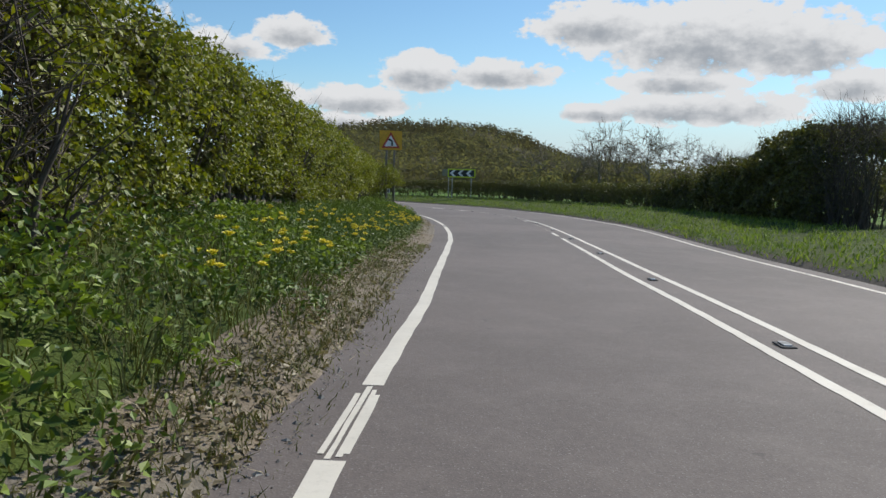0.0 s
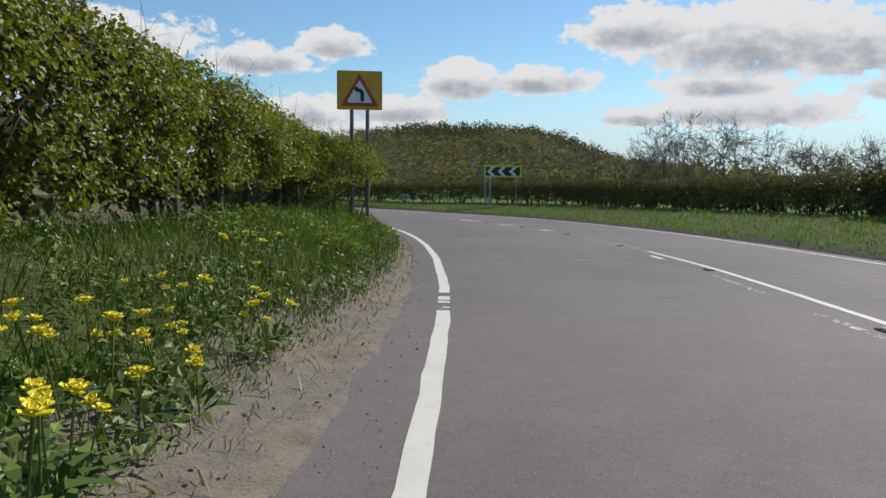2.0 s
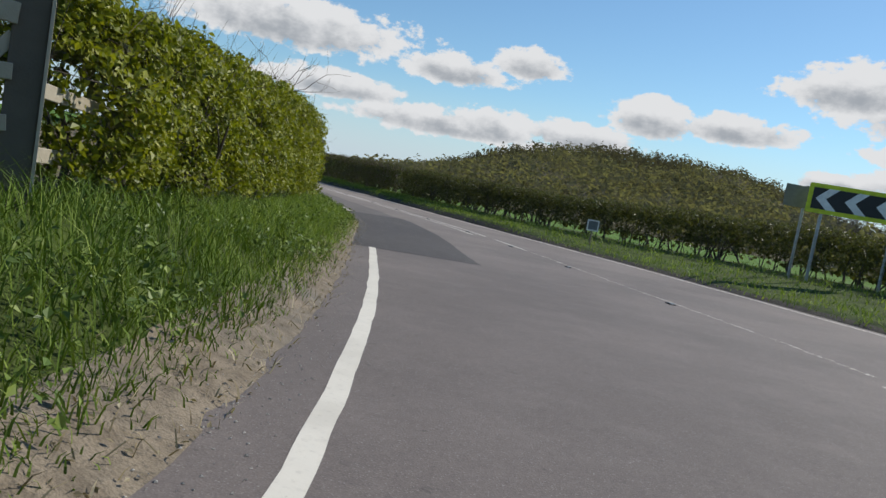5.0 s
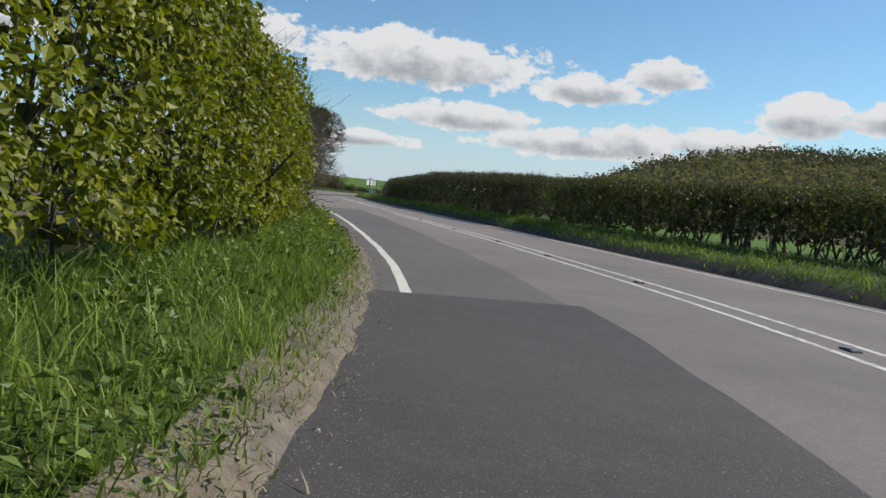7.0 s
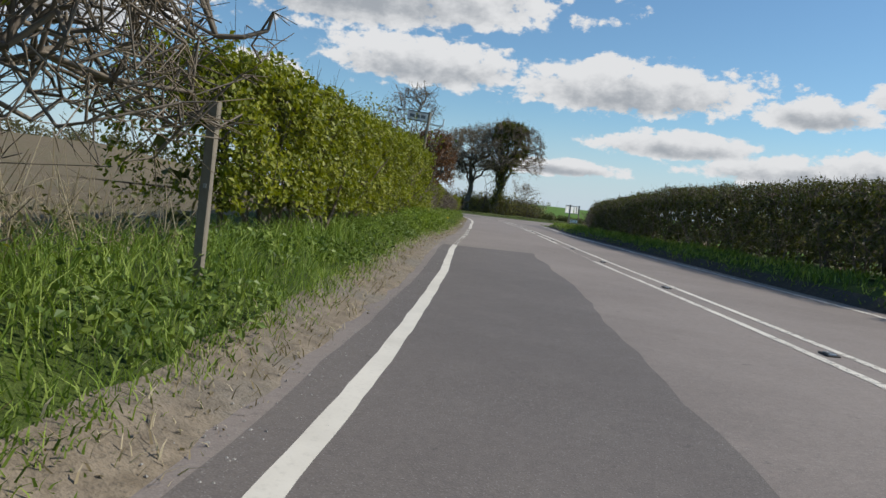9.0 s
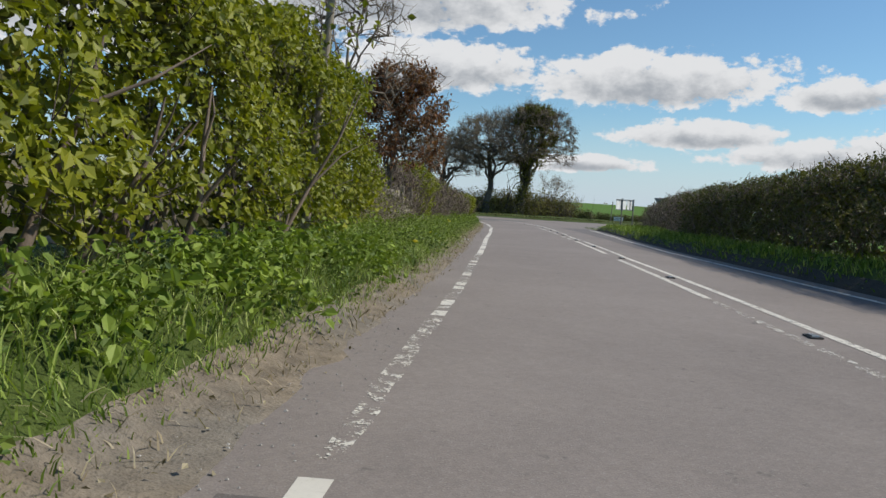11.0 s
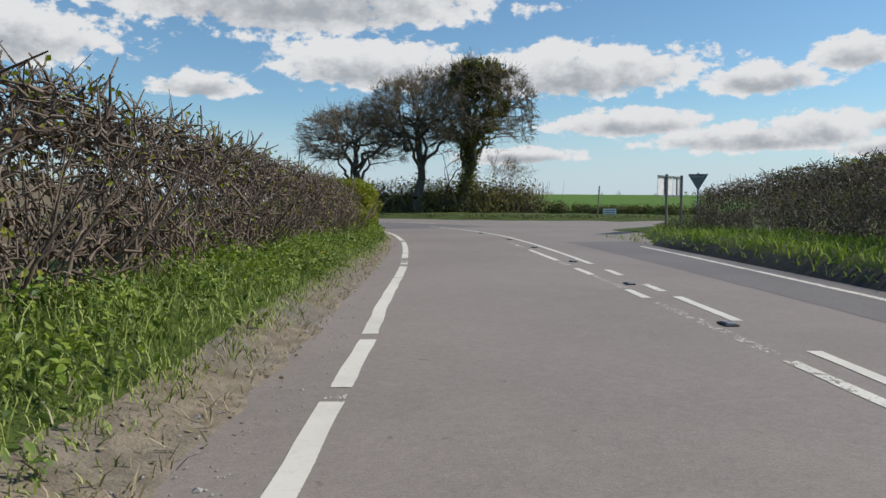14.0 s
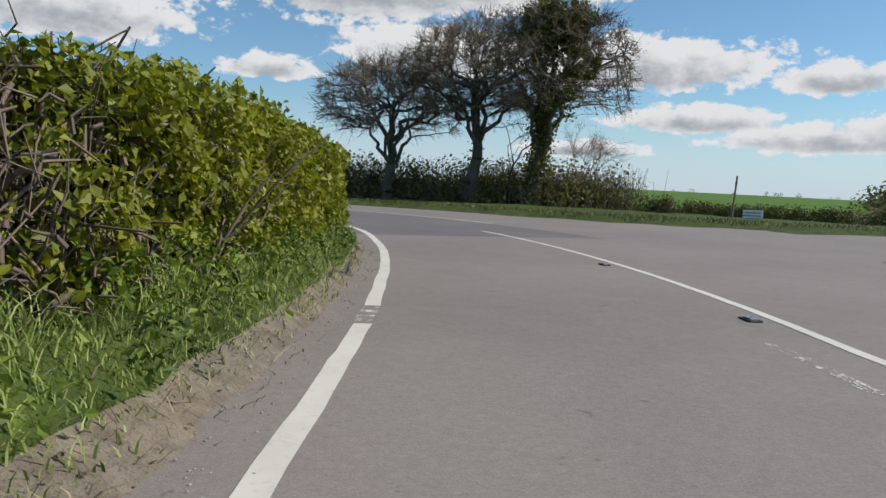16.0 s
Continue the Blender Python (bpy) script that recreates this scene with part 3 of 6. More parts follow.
# ------------------------------------------------------------- land, road and its markings
def build_ground():
    s = np.arange(-48.0, 190.0, 0.35)
    re, rf = right_edge(s) + 0.35, right_face(s)
    de, lf = dirt_edge(s) + 0.05 * wave(s * 1.9, s * 0.7, 2) + 0.035 * wave(s * 5.3, s * 2.9, 6), left_face(s)
    rows = [np.full_like(s, o) for o in (-20, -14, -10, -7.5, -6, -5, -4.4)] + [lf - 0.8, lf - 0.3, lf + 0.1]
    rows += [de + (lf - de) * k for k in (0.8, 0.6, 0.4, 0.25, 0.12)] + [de - 0.05, de + 0.01, de + 0.06, (de - kink(s)) * 0.5 - 0.02 + kink(s), kink(s) - 0.1, kink(s) + 0.2]
    rows += [re + d for d in (-0.3, 0.0, 0.25, 0.5, 0.8, 1.2, 1.7)] + [rf - 0.4, rf + 0.5, rf + 1.5, rf + 3, rf + 6, rf + 12, rf + 20]
    offs = np.array(rows)
    heights = land(np.broadcast_to(s, offs.shape), offs)
    heights[0] -= 1.3
    heights[-1] -= 1.3
    v, f = band(s, offs, heights)
    ys = LINE[:, 1]
    order = np.argsort(ys)
    ring = [0, 12, 25, 40, 60, 85, 120, 170, 240, 340, 500, 750, 1100, 1700, 2600, 4200]
    around = 72
    fv, ff = [], []
    for r in ring:
        for k in range(around):
            a = 2 * math.pi * k / around
            x, y = -35 + r * math.cos(a), 60 + r * math.sin(a)
            z = float(np.interp(y, ys[order], road_z(ALONG)[order])) - 0.75 + (0.5 * math.sin(x * 0.021 + 1) * math.sin(y * 0.017) if r > 150 else 0)
            fv.append((x, y, z - (0.0 if r < 900 else (r - 900) * 0.002)))
    n = len(v)
    for i in range(len(ring) - 1):
        for k in range(around):
            k2 = (k + 1) % around
            ff.append((n + i * around + k, n + (i + 1) * around + k, n + (i + 1) * around + k2, n + i * around + k2))
    me = mesh_from("ground", list(v) + fv, f + ff)
    for m in (TURF, EARTH, FIELD, STUBBLE, SHADED_SOIL):
        me.materials.append(m)
    ob = new("ground", me)
    tagged(ob, label="uneven grassy verges and fields with worn bare earth by the road", category="ground", kind="structure")
    rows_n, cols = offs.shape
    kind = np.array([3] * 6 + [0] * 7 + [1] * 8 + [4] * 2 + [0] * 8 + [2] * 4)[: rows_n - 1]
    far_left = [3 if (q := me.polygons[i].center).y < 150 and q.x < float(np.interp(q.y, ys[order], LINE[order, 0])) else 2 for i in range(len(f), len(me.polygons))]
    near = np.repeat(kind, cols - 1).reshape(rows_n - 1, cols - 1)
    near[24:, (s[:-1] > 146)] = 0
    idx = np.array(list(near.ravel()) + far_left, np.int32)
    me.polygons.foreach_set("material_index", idx)
    me.polygons.foreach_set("use_smooth", np.ones(len(me.polygons), bool))


def build_road():
    s = np.arange(-48.0, 186.0, 0.5)
    re = right_edge(s)
    left = kink(s) - 0.62 + 0.05 * wave(s * 1.3, s * 0.37, 3.0)
    right = re + 0.6 + 0.10 * wave(s * 1.7, s * 0.5, 6.0)
    offs = np.array([left, left + 0.06, kink(s) + 0.3, np.maximum(re * 0.25, kink(s) + 0.5), centre(s), re * 0.8, right - 0.06, right])
    up = np.array([np.full_like(s, z) for z in (-0.05, 0.0, 0.0, 0.0, 0.0, 0.0, 0.0, -0.05)])
    v, f = band(s, offs, up)
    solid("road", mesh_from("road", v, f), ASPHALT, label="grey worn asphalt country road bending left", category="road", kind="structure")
    # mouth of the side road on the right
    sm = np.arange(145.6, 186.0, 0.8)
    a = right_edge(sm) + 0.5
    lim = mouth_edge(sm) + 0.4
    lim = np.maximum(lim, a + 0.05)
    offs = np.array([a, a + (lim - a) / 3, a + (lim - a) * 2 / 3, lim])
    v, f = band(sm, offs, np.full(offs.shape, -0.006))
    solid("side_road", mesh_from("side_road", v, f), ASPHALT, label="wide asphalt mouth of a joining side road", category="road", kind="structure")
    # relaid patches
    for name, s0, s1, o0, o1, mat, label in (("road_patch", 64.95, 78.78, -0.46, 2.2, PATCH, "dark relaid rectangle of smooth asphalt"),
                                             ("road_patch", 78.7, 106.6, -0.30, 2.6, PATCH_OLD, "long darker strip of relaid asphalt")):
        q = np.linspace(s0, s1, int((s1 - s0) / 0.5) + 1)
        wob = 0.05 * wave(q * 1.1, q * 0.4, 5)
        if mat is PATCH_OLD:
            o1 = 1.8 + 0.06 * wave(q * 0.31, q * 0.13, 2) + 0.1 * smooth((q - 93) / 6)
        else:
            o1 = np.full_like(q, 1.98)
        v, f = strip(q, o0 + wob * 0.4, o1 + wob, 0.003 if mat is PATCH else 0.0015)
        solid(name, mesh_from(name, v, f), mat, label=label, category="road patch", kind="structure")
    # darker strip along the far lane, darker surfacing over the junction
    for s0, s1, inner, outer_, label in ((113.0, 147.5, lambda q: 4.62 - 0.35 * smooth((q - 117) / 8) + 0.04 * wave(q * 0.8, q * 0.3, 4), lambda q: right_edge(q) + 0.5, "darker strip along the far lane"),
                                         (158.3, 185.0, lambda q: kink(q) - 0.45, lambda q: 6.2 + 0 * q, "darker newer asphalt laid over the junction")):
        q = np.arange(s0, s1 + 0.01, 0.5)
        v, f = strip(q, inner(q), outer_(q), 0.002)
        solid("road_patch", mesh_from("road_patch", v, f), PATCH_LATE, label=label, category="road patch", kind="structure")
    # ragged seam where the surface changes
    q = np.linspace(0, 1, 60)
    o = -0.2 + 5.2 * q
    sv = 28.75 + 0.06 * wave(q * 40, q * 17, 2) - 0.25 * q
    wd = 0.0015 + 0.012 * np.maximum(wave(q * 60, q * 23, 5), 0)
    v = np.concatenate([at(sv - wd, o, 0.004), at(sv + wd, o, 0.004)])
    solid("road_seam", mesh_from("road_seam", v, [(i, i + 1, 61 + i, 60 + i) for i in range(59)]), PATCH, label="thin dark ragged joint across the asphalt", category="road joint", kind="structure")


def line_piece(name, s0, s1, off, width, mat, parent, up=0.0035, ragged=0.006):
    n = max(3, int((s1 - s0) / 0.22) + 1)
    s = np.linspace(s0, s1, n)
    o = off(s) if callable(off) else np.full(n, off)
    w1, w2 = ragged * wave(s * 9, s * 4, 1 + s0), ragged * wave(s * 8, s * 5, 3 + s0)
    v, f = strip(s, o - width / 2 + w1, o + width / 2 + w2, up)
    return attach(name, mesh_from(name, v, f), mat, parent)


def build_markings():
    edge = thing("edge_line", label="white painted edge line, worn through in places", category="road marking", kind="structure")

    def swing(s):
        return 0.012 * wave(s * 0.9, s * 0.31, 2) + kink(s)

    sound = [(-48, 4.0), (5.2, 27.45), (28.2, 28.5), (28.8, 65.0), (78.75, 106.8), (119.15, 120.6), (120.9, 122.3), (122.55, 123.15), (123.4, 124.95), (125.1, 127.45), (127.7, 131.9),
             (132.2, 133.65), (133.9, 138.45), (138.5, 140.35), (142.35, 143.75), (143.9, 148.4), (149.2, 166)]
    chipped = [(27.95, 28.12), (110.8, 111.1), (111.5, 111.9), (112.9, 113.2), (113.3, 113.65), (114.55, 115.0), (116.35, 116.6), (116.9, 117.25), (118.75, 118.95), (140.8, 141.2)]
    ghost = [(27.5, 27.8), (107.0, 110.7), (111.15, 111.45), (112.0, 112.8), (113.7, 114.5), (115.05, 116.3), (117.3, 118.7), (131.95, 132.15), (140.4, 140.75), (141.25, 142.3), (148.45, 149.15)]
    for spans, mat, ragged in ((sound, PAINT, 0.006), (chipped, PAINT_WORN, 0.012), (ghost, PAINT_GHOST, 0.018)):
        for a, b in spans:
            line_piece("stripe", a, b, swing, 0.125, mat, edge, ragged=ragged)
    for d in (-0.05, -0.012, 0.03, 0.055):
        line_piece("stripe", 4.0 + 1.5 * abs(d), 5.22 - 4 * abs(d), d, 0.027, PAINT, edge)
    far = thing("edge_line", label="thin dirty white edge line on the far side", category="road marking", kind="structure")
    for a, b in ((-48, 60), (60, 78), (78, 112), (112, 145.5), (163, 184)):
        line_piece("stripe", a, b, lambda s: right_edge(s) - 0.02, 0.10, PAINT_WORN, far)
    middle = thing("centre_line", label="double white centre line, one side broken and worn", category="road marking", kind="structure")
    outer = ((-48, 35.5, PAINT), (35.5, 41.0, PAINT_GHOST), (44.5, 45.6, PAINT), (50.0, 51.5, PAINT), (52.0, 55.0, PAINT_GHOST), (55.5, 58.5, PAINT), (59.0, 72.0, PAINT_GHOST), (72.4, 75.2, PAINT_WORN), (76.0, 97.6, PAINT_WORN),
             (97.6, 100.7, PAINT), (100.7, 117.7, PAINT_WORN), (117.7, 120.4, PAINT), (120.5, 128.6, PAINT_WORN), (129.6, 133.1, PAINT), (134.4, 136.1, PAINT), (136.6, 137.4, PAINT_WORN), (138.6, 139.5, PAINT), (140.6, 160.0, PAINT))
    inner = ((-48, 18.2, PAINT), (18.2, 20.4, PAINT_WORN), (20.5, 21.6, PAINT), (22.8, 24.7, PAINT), (25.6, 27.5, PAINT_GHOST), (29.0, 31.0, PAINT_GHOST), (33.7, 34.4, PAINT), (36.5, 40.5, PAINT_GHOST), (44.6, 45.6, PAINT_WORN), (50.2, 51.3, PAINT),
             (55.5, 58.5, PAINT_WORN), (76.0, 96.3, PAINT_WORN), (96.3, 98.0, PAINT), (98.0, 106.0, PAINT_WORN), (106.0, 113.4, PAINT_GHOST), (113.5, 119.7, PAINT_WORN), (121.7, 128.5, PAINT), (129.8, 130.7, PAINT), (131.6, 132.8, PAINT_WORN),
             (133.0, 135.7, PAINT_GHOST), (136.0, 136.8, PAINT), (136.9, 138.5, PAINT_GHOST), (138.7, 139.8, PAINT), (140.4, 141.3, PAINT_GHOST), (141.4, 144.6, PAINT), (145.4, 146.1, PAINT_GHOST), (146.2, 146.55, PAINT), (146.7, 148.2, PAINT_GHOST))
    for spans, side in ((outer, 1), (inner, -1)):
        for a, b, mat in spans:
            line_piece("stripe", a, b, lambda s, side=side: centre(s) + side * half_gap(s), 0.10, mat, middle)


def build_studs():
    bm = bmesh.new()
    bmesh.ops.create_cube(bm, size=1.0, matrix=Matrix.Translation((0, 0, 0.007)) @ Matrix.Diagonal((0.12, 0.2, 0.014, 1)))
    bmesh.ops.bevel(bm, geom=list(bm.edges), offset=0.006, segments=1, affect="EDGES")
    base = thing("road_stud", label="black reflecting road stud in a metal casing", category="road stud", group="road studs along the centre line")
    part("casing", bm, RUBBER, base)
    part("insert", box_bm(((0, 0, 0.017), (0.075, 0.11, 0.016), None), bevel=0.006), SIGN_GREY, base, "grey rubber insert")
    for y in (-0.058, 0.058):
        part("reflector", box_bm(((0, y, 0.018), (0.06, 0.01, 0.011), None)), TIN, base, "small glassy reflector")
    spots = [6.9, 11.4, 16.2, 21.4, 26.6, 31.7, 37.1, 42.4, 48.2, 53.7, 58.4, 63.5, 68.5, 73.0, 77.3, 82.0, 86.4, 90.4, 95.4, 100.7, 106.0, 111.0, 116.1, 120.2, 125.1, 129.5, 134.2, 137.4, 141.1, 145.4, 149.0, 153.0]
    for i, s in enumerate(spots):
        x, y, z = at(s, float(centre(s)), 0.002)
        m = pose(x, y, z, 0, 0, heading(s))
        if i == 0:
            base.matrix_world = m
        else:
            copy_thing(base, m)


build_ground()
build_road()
build_markings()
build_studs()


# ------------------------------------------------------------- hedges
def hedge(label, s0, s1, face, foot, top, width, count, size, leaf, twig, side=-1, bare_low=0.3, twigs=2500, twig_len=0.5, stems=3.0, ruffle=0.22, seed=1, ends=0.8, thick=1.0, chaos=1.0, bent=True, stem_r=(0.012, 0.04), lean=0.18, stem=None, reach=0.75, core=0, core_size=0.13, core_mat=None, holes=0.0):
    """A hedge along the road: leafy shell over upright stems and twigs. side -1: left of the road."""
    r = np.random.default_rng(seed)
    ob = thing("hedge", label=label, category="hedge")

    def shell(n, deep):
        s = r.uniform(s0, s1, n)
        h = top(s) - foot(s)
        over = r.uniform(0, 1, n) * (h * 1.25 + width)
        front, back = over < h, over > h + width
        u = np.where(front, over / h, np.where(back, (over - h - width) / (0.25 * h), (over - h) / width))
        taper = np.minimum(smooth((s - s0 + 0.25) / ends), smooth((s1 - s + 0.25) / ends))
        zt = foot(s) + h * (0.55 + 0.45 * taper)
        low = bare_low(s) if callable(bare_low) else bare_low
        low = low + 0.18 * wave(s * 2.4, s * 0.9, seed) * (low > 0.03)
        z = np.where(front, foot(s) + low + (zt - foot(s) - low) * u, np.where(back, foot(s) + 0.3 + (zt - foot(s) - 0.3) * u, zt))
        d = np.where(front, 0.28 * smooth((u - 0.72) / 0.28) ** 2, np.where(back, 0.28 + width, 0.28 + u * width))
        bulge = ruffle * (wave(s * 1.5, z * 1.9, seed) + 0.6 * wave(s * 4.1, z * 4.7, seed + 3))
        depth = np.abs(r.normal(0, deep, n))
        d = d + np.where(front, bulge + depth, np.where(back, -bulge - depth, 0)) + (1 - taper) * np.where(back, -0.4, 0.4)
        z = z + np.where(front | back, 0, 0.6 * bulge - depth * 0.8) + r.normal(0, 0.03, n)
        z = np.where(z < foot(s) + 0.05, foot(s) + 0.05, z)
        return s, face(s) + side * d, z, front, back

    s, o, z, front, back = shell(count, 0.2)
    if count and holes:
        gap = wave(s * 2.7, z * 3.1, seed + 7) + 0.5 * wave(s * 6.3, z * 5.9, seed + 9)
        ok = (gap > -holes) | ~front
        s, o, z, front, back = (v[ok] for v in (s, o, z, front, back))
    p = at(s, o, z)
    q = at(s, o - side * 0.4, z)
    nrm = q - p
    nrm /= np.linalg.norm(nrm, axis=1)[:, None]
    out = np.where(front[:, None], nrm * 0.8 + np.array([[0, 0, 0.55]]), np.where(back[:, None], -nrm * 0.8 + np.array([[0, 0, 0.55]]), nrm * 0.3 + np.array([[0, 0, 0.9]])))
    if count:
        attach("foliage", leaves("foliage", p, out, size, seed=seed), leaf, ob, kind="stuff")
    # darker inner leaves: the hedge's inside shade is put into their colour
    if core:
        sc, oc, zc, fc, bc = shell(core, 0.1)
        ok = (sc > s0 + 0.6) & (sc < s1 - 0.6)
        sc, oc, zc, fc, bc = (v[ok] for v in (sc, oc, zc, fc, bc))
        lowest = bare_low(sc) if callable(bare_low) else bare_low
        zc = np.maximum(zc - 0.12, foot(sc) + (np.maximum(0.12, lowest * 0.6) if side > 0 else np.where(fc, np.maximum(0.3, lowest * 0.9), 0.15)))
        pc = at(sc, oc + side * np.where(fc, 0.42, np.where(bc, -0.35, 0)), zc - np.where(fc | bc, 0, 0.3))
        attach("dark_inner_foliage", leaves("dark_inner_foliage", pc, r.normal(0, 1, pc.shape), core_size, seed=seed + 5), core_mat or HAWTHORN_DARK, ob, kind="stuff")
    if twigs:
        s, o, z, front, back = shell(twigs, 0.3)
        a = at(s, o + side * 0.1, np.maximum(z - 0.1, foot(s)))
        way = r.normal(0, 0.6, (twigs, 3)) * chaos + np.array([[0, 0, 0.75]])
        way /= np.linalg.norm(way, axis=1)[:, None]
        ln = twig_len * r.uniform(0.4, 1.3, twigs)
        rad = (0.0022 + 0.0045 * r.uniform(0, 1, twigs) ** 1.7) * thick
        b = a + way * (ln * 0.5)[:, None]
        c = b + (way + r.normal(0, 0.45 * chaos, (twigs, 3))) * (ln * 0.45)[:, None]
        if bent:
            me = tubes("twigs", np.concatenate([a, b]), np.concatenate([b, c]), np.r_[rad, rad * 0.8], np.r_[rad * 0.8, rad * 0.45], 3)
        else:
            me = tubes("twigs", a, c, rad, rad * 0.4, 3)
        attach("twig_mass", me, twig, ob, kind="stuff")
    n = int((s1 - s0) * stems)
    if n:
        s = r.uniform(s0, s1, n)
        d = r.uniform(0.25, width * 0.8, n)
        h = (top(s) - foot(s)) * r.uniform(0.4, reach, n)
        rad = r.uniform(stem_r[0], stem_r[1], n)
        p = at(s, face(s) + side * d, foot(s) - 0.25)
        way = np.tile([[0, 0, 1.0]], (n, 1)) + r.normal(0, lean, (n, 3)) * [1, 1, 0.3]
        q0, q1, a0, a1 = [], [], [], []
        for i in range(4):
            way = way * [0.75, 0.75, 1] + r.normal(0, lean * 0.8, (n, 3)) * [1, 1, 0.25]
            q = p + way * ((h + 0.25) / 4)[:, None]
            q0.append(p), q1.append(q), a0.append(rad * (1.25 if i == 0 else 1 - 0.2 * i)), a1.append(rad * (1 - 0.2 * (i + 1)))
            if i > 0:
                turn = way + r.normal(0, 0.38, (n, 3)) * [1, 1, 0.4]
                mid = p + turn * (h * 0.16)[:, None]
                q0 += [p, mid]
                q1 += [mid, mid + (turn + r.normal(0, 0.35, (n, 3))) * (h * 0.13)[:, None]]
                a0 += [rad * (0.75 - 0.15 * i), rad * (0.5 - 0.1 * i)]
                a1 += [rad * (0.5 - 0.1 * i), rad * 0.08]
            p = q
        attach("stem_mass", tubes("stem_mass", np.concatenate(q0), np.concatenate(q1), np.concatenate(a0), np.concatenate(a1), 5 if stem_r[1] > 0.03 else 4), stem or twig, ob, kind="stuff")
    return ob


def ltop(*pts):
    xs, ys = zip(*pts)
    return lambda s: tab(s, xs, ys) + 0.06 * wave(np.asarray(s) * 1.1, np.asarray(s) * 0.4, 2)


trunks = dict(stem_r=(0.03, 0.085), lean=0.15, reach=0.6, ends=0.45, stem=TWIG_DARK)
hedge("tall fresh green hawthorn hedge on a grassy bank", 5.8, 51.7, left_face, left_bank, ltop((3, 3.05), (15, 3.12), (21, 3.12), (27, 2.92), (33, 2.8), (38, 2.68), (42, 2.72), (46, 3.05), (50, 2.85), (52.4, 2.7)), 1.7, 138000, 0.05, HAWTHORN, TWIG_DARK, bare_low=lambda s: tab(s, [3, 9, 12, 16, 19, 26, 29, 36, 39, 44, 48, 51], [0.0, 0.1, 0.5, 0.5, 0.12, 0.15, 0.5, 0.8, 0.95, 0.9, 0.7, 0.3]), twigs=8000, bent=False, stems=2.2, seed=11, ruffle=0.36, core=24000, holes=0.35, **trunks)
hedge("dark tangled thorny bush with a few young leaves", -2.4, 6.6, lambda s: left_face(s) + 0.25, left_bank, ltop((-4, 3.8), (5.4, 3.3)), 1.5, 8000, 0.05, HAWTHORN, TWIG_DARK, bare_low=0.02, core=700, twigs=9000, bent=False, twig_len=0.5, stems=12, seed=12, thick=2.0, chaos=1.5, stem_r=(0.012, 0.04), lean=0.26, reach=0.62)
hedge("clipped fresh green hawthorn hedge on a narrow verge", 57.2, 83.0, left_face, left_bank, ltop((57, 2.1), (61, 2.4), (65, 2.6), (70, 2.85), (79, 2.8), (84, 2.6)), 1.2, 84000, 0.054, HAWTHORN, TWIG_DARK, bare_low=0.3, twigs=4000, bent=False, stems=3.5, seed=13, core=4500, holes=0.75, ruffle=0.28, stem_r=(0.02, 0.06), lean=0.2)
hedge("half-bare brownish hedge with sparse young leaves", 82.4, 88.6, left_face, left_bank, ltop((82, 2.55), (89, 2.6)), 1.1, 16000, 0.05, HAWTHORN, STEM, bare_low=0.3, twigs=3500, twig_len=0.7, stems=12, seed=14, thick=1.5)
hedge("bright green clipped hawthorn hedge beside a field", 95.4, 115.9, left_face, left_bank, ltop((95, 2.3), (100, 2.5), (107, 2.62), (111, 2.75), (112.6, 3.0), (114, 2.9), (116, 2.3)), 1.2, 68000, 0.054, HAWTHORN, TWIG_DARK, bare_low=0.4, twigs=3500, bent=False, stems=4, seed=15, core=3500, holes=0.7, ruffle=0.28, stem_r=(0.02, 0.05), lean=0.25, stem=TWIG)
knotty = dict(core_size=0.05, core_mat=DEAD_BROWN, ruffle=0.14, thick=2.9, chaos=2.0, stem_r=(0.009, 0.026), lean=0.36, bare_low=0.02)
hedge("clipped leafless brown hawthorn hedge with a few green shoots", 122.0, 149.2, left_face, left_bank, ltop((121.5, 1.7), (123, 1.8), (126, 2.08), (128, 2.05), (134, 2.0), (138, 1.95), (141, 1.8), (145, 1.68), (149, 1.6)), 0.9, 3500, 0.036, HAWTHORN, TWIG, twigs=12000, twig_len=0.19, stems=26, core=15000, seed=16, reach=0.72, **knotty)
hedge("green leafy hawthorn end of a clipped hedge", 146.4, 156.5, left_face, left_bank, ltop((148, 1.62), (156, 1.6)), 1.3, 29000, 0.054, HAWTHORN, TWIG, bare_low=0.2, twigs=1800, twig_len=0.2, stems=5, reach=0.5, lean=0.12, seed=17, core=1500)
hedge("green leafy clump within a brown clipped hedge", 125.6, 127.8, lambda s: left_face(s) + 0.05, left_bank, ltop((125, 2.12), (128, 2.12)), 1.0, 8000, 0.052, HAWTHORN, TWIG, bare_low=0.25, twigs=500, stems=4, seed=18)

RTOP = ltop((-20, 2.4), (30, 1.9), (45, 1.95), (55, 2.08), (63, 2.2), (77, 2.25), (84, 2.05), (92, 2.15), (104, 2.35), (117, 2.35), (121, 2.1), (126, 2.0), (131, 1.92), (136, 1.92), (142, 1.95), (147, 1.95), (150, 1.72), (154, 1.5))
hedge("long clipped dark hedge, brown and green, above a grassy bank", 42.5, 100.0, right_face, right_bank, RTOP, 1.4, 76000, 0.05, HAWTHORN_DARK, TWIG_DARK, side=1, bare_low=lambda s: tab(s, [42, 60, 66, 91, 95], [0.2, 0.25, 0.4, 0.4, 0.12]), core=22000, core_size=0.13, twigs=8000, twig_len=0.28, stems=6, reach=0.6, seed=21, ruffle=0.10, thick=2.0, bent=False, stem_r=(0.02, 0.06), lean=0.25)
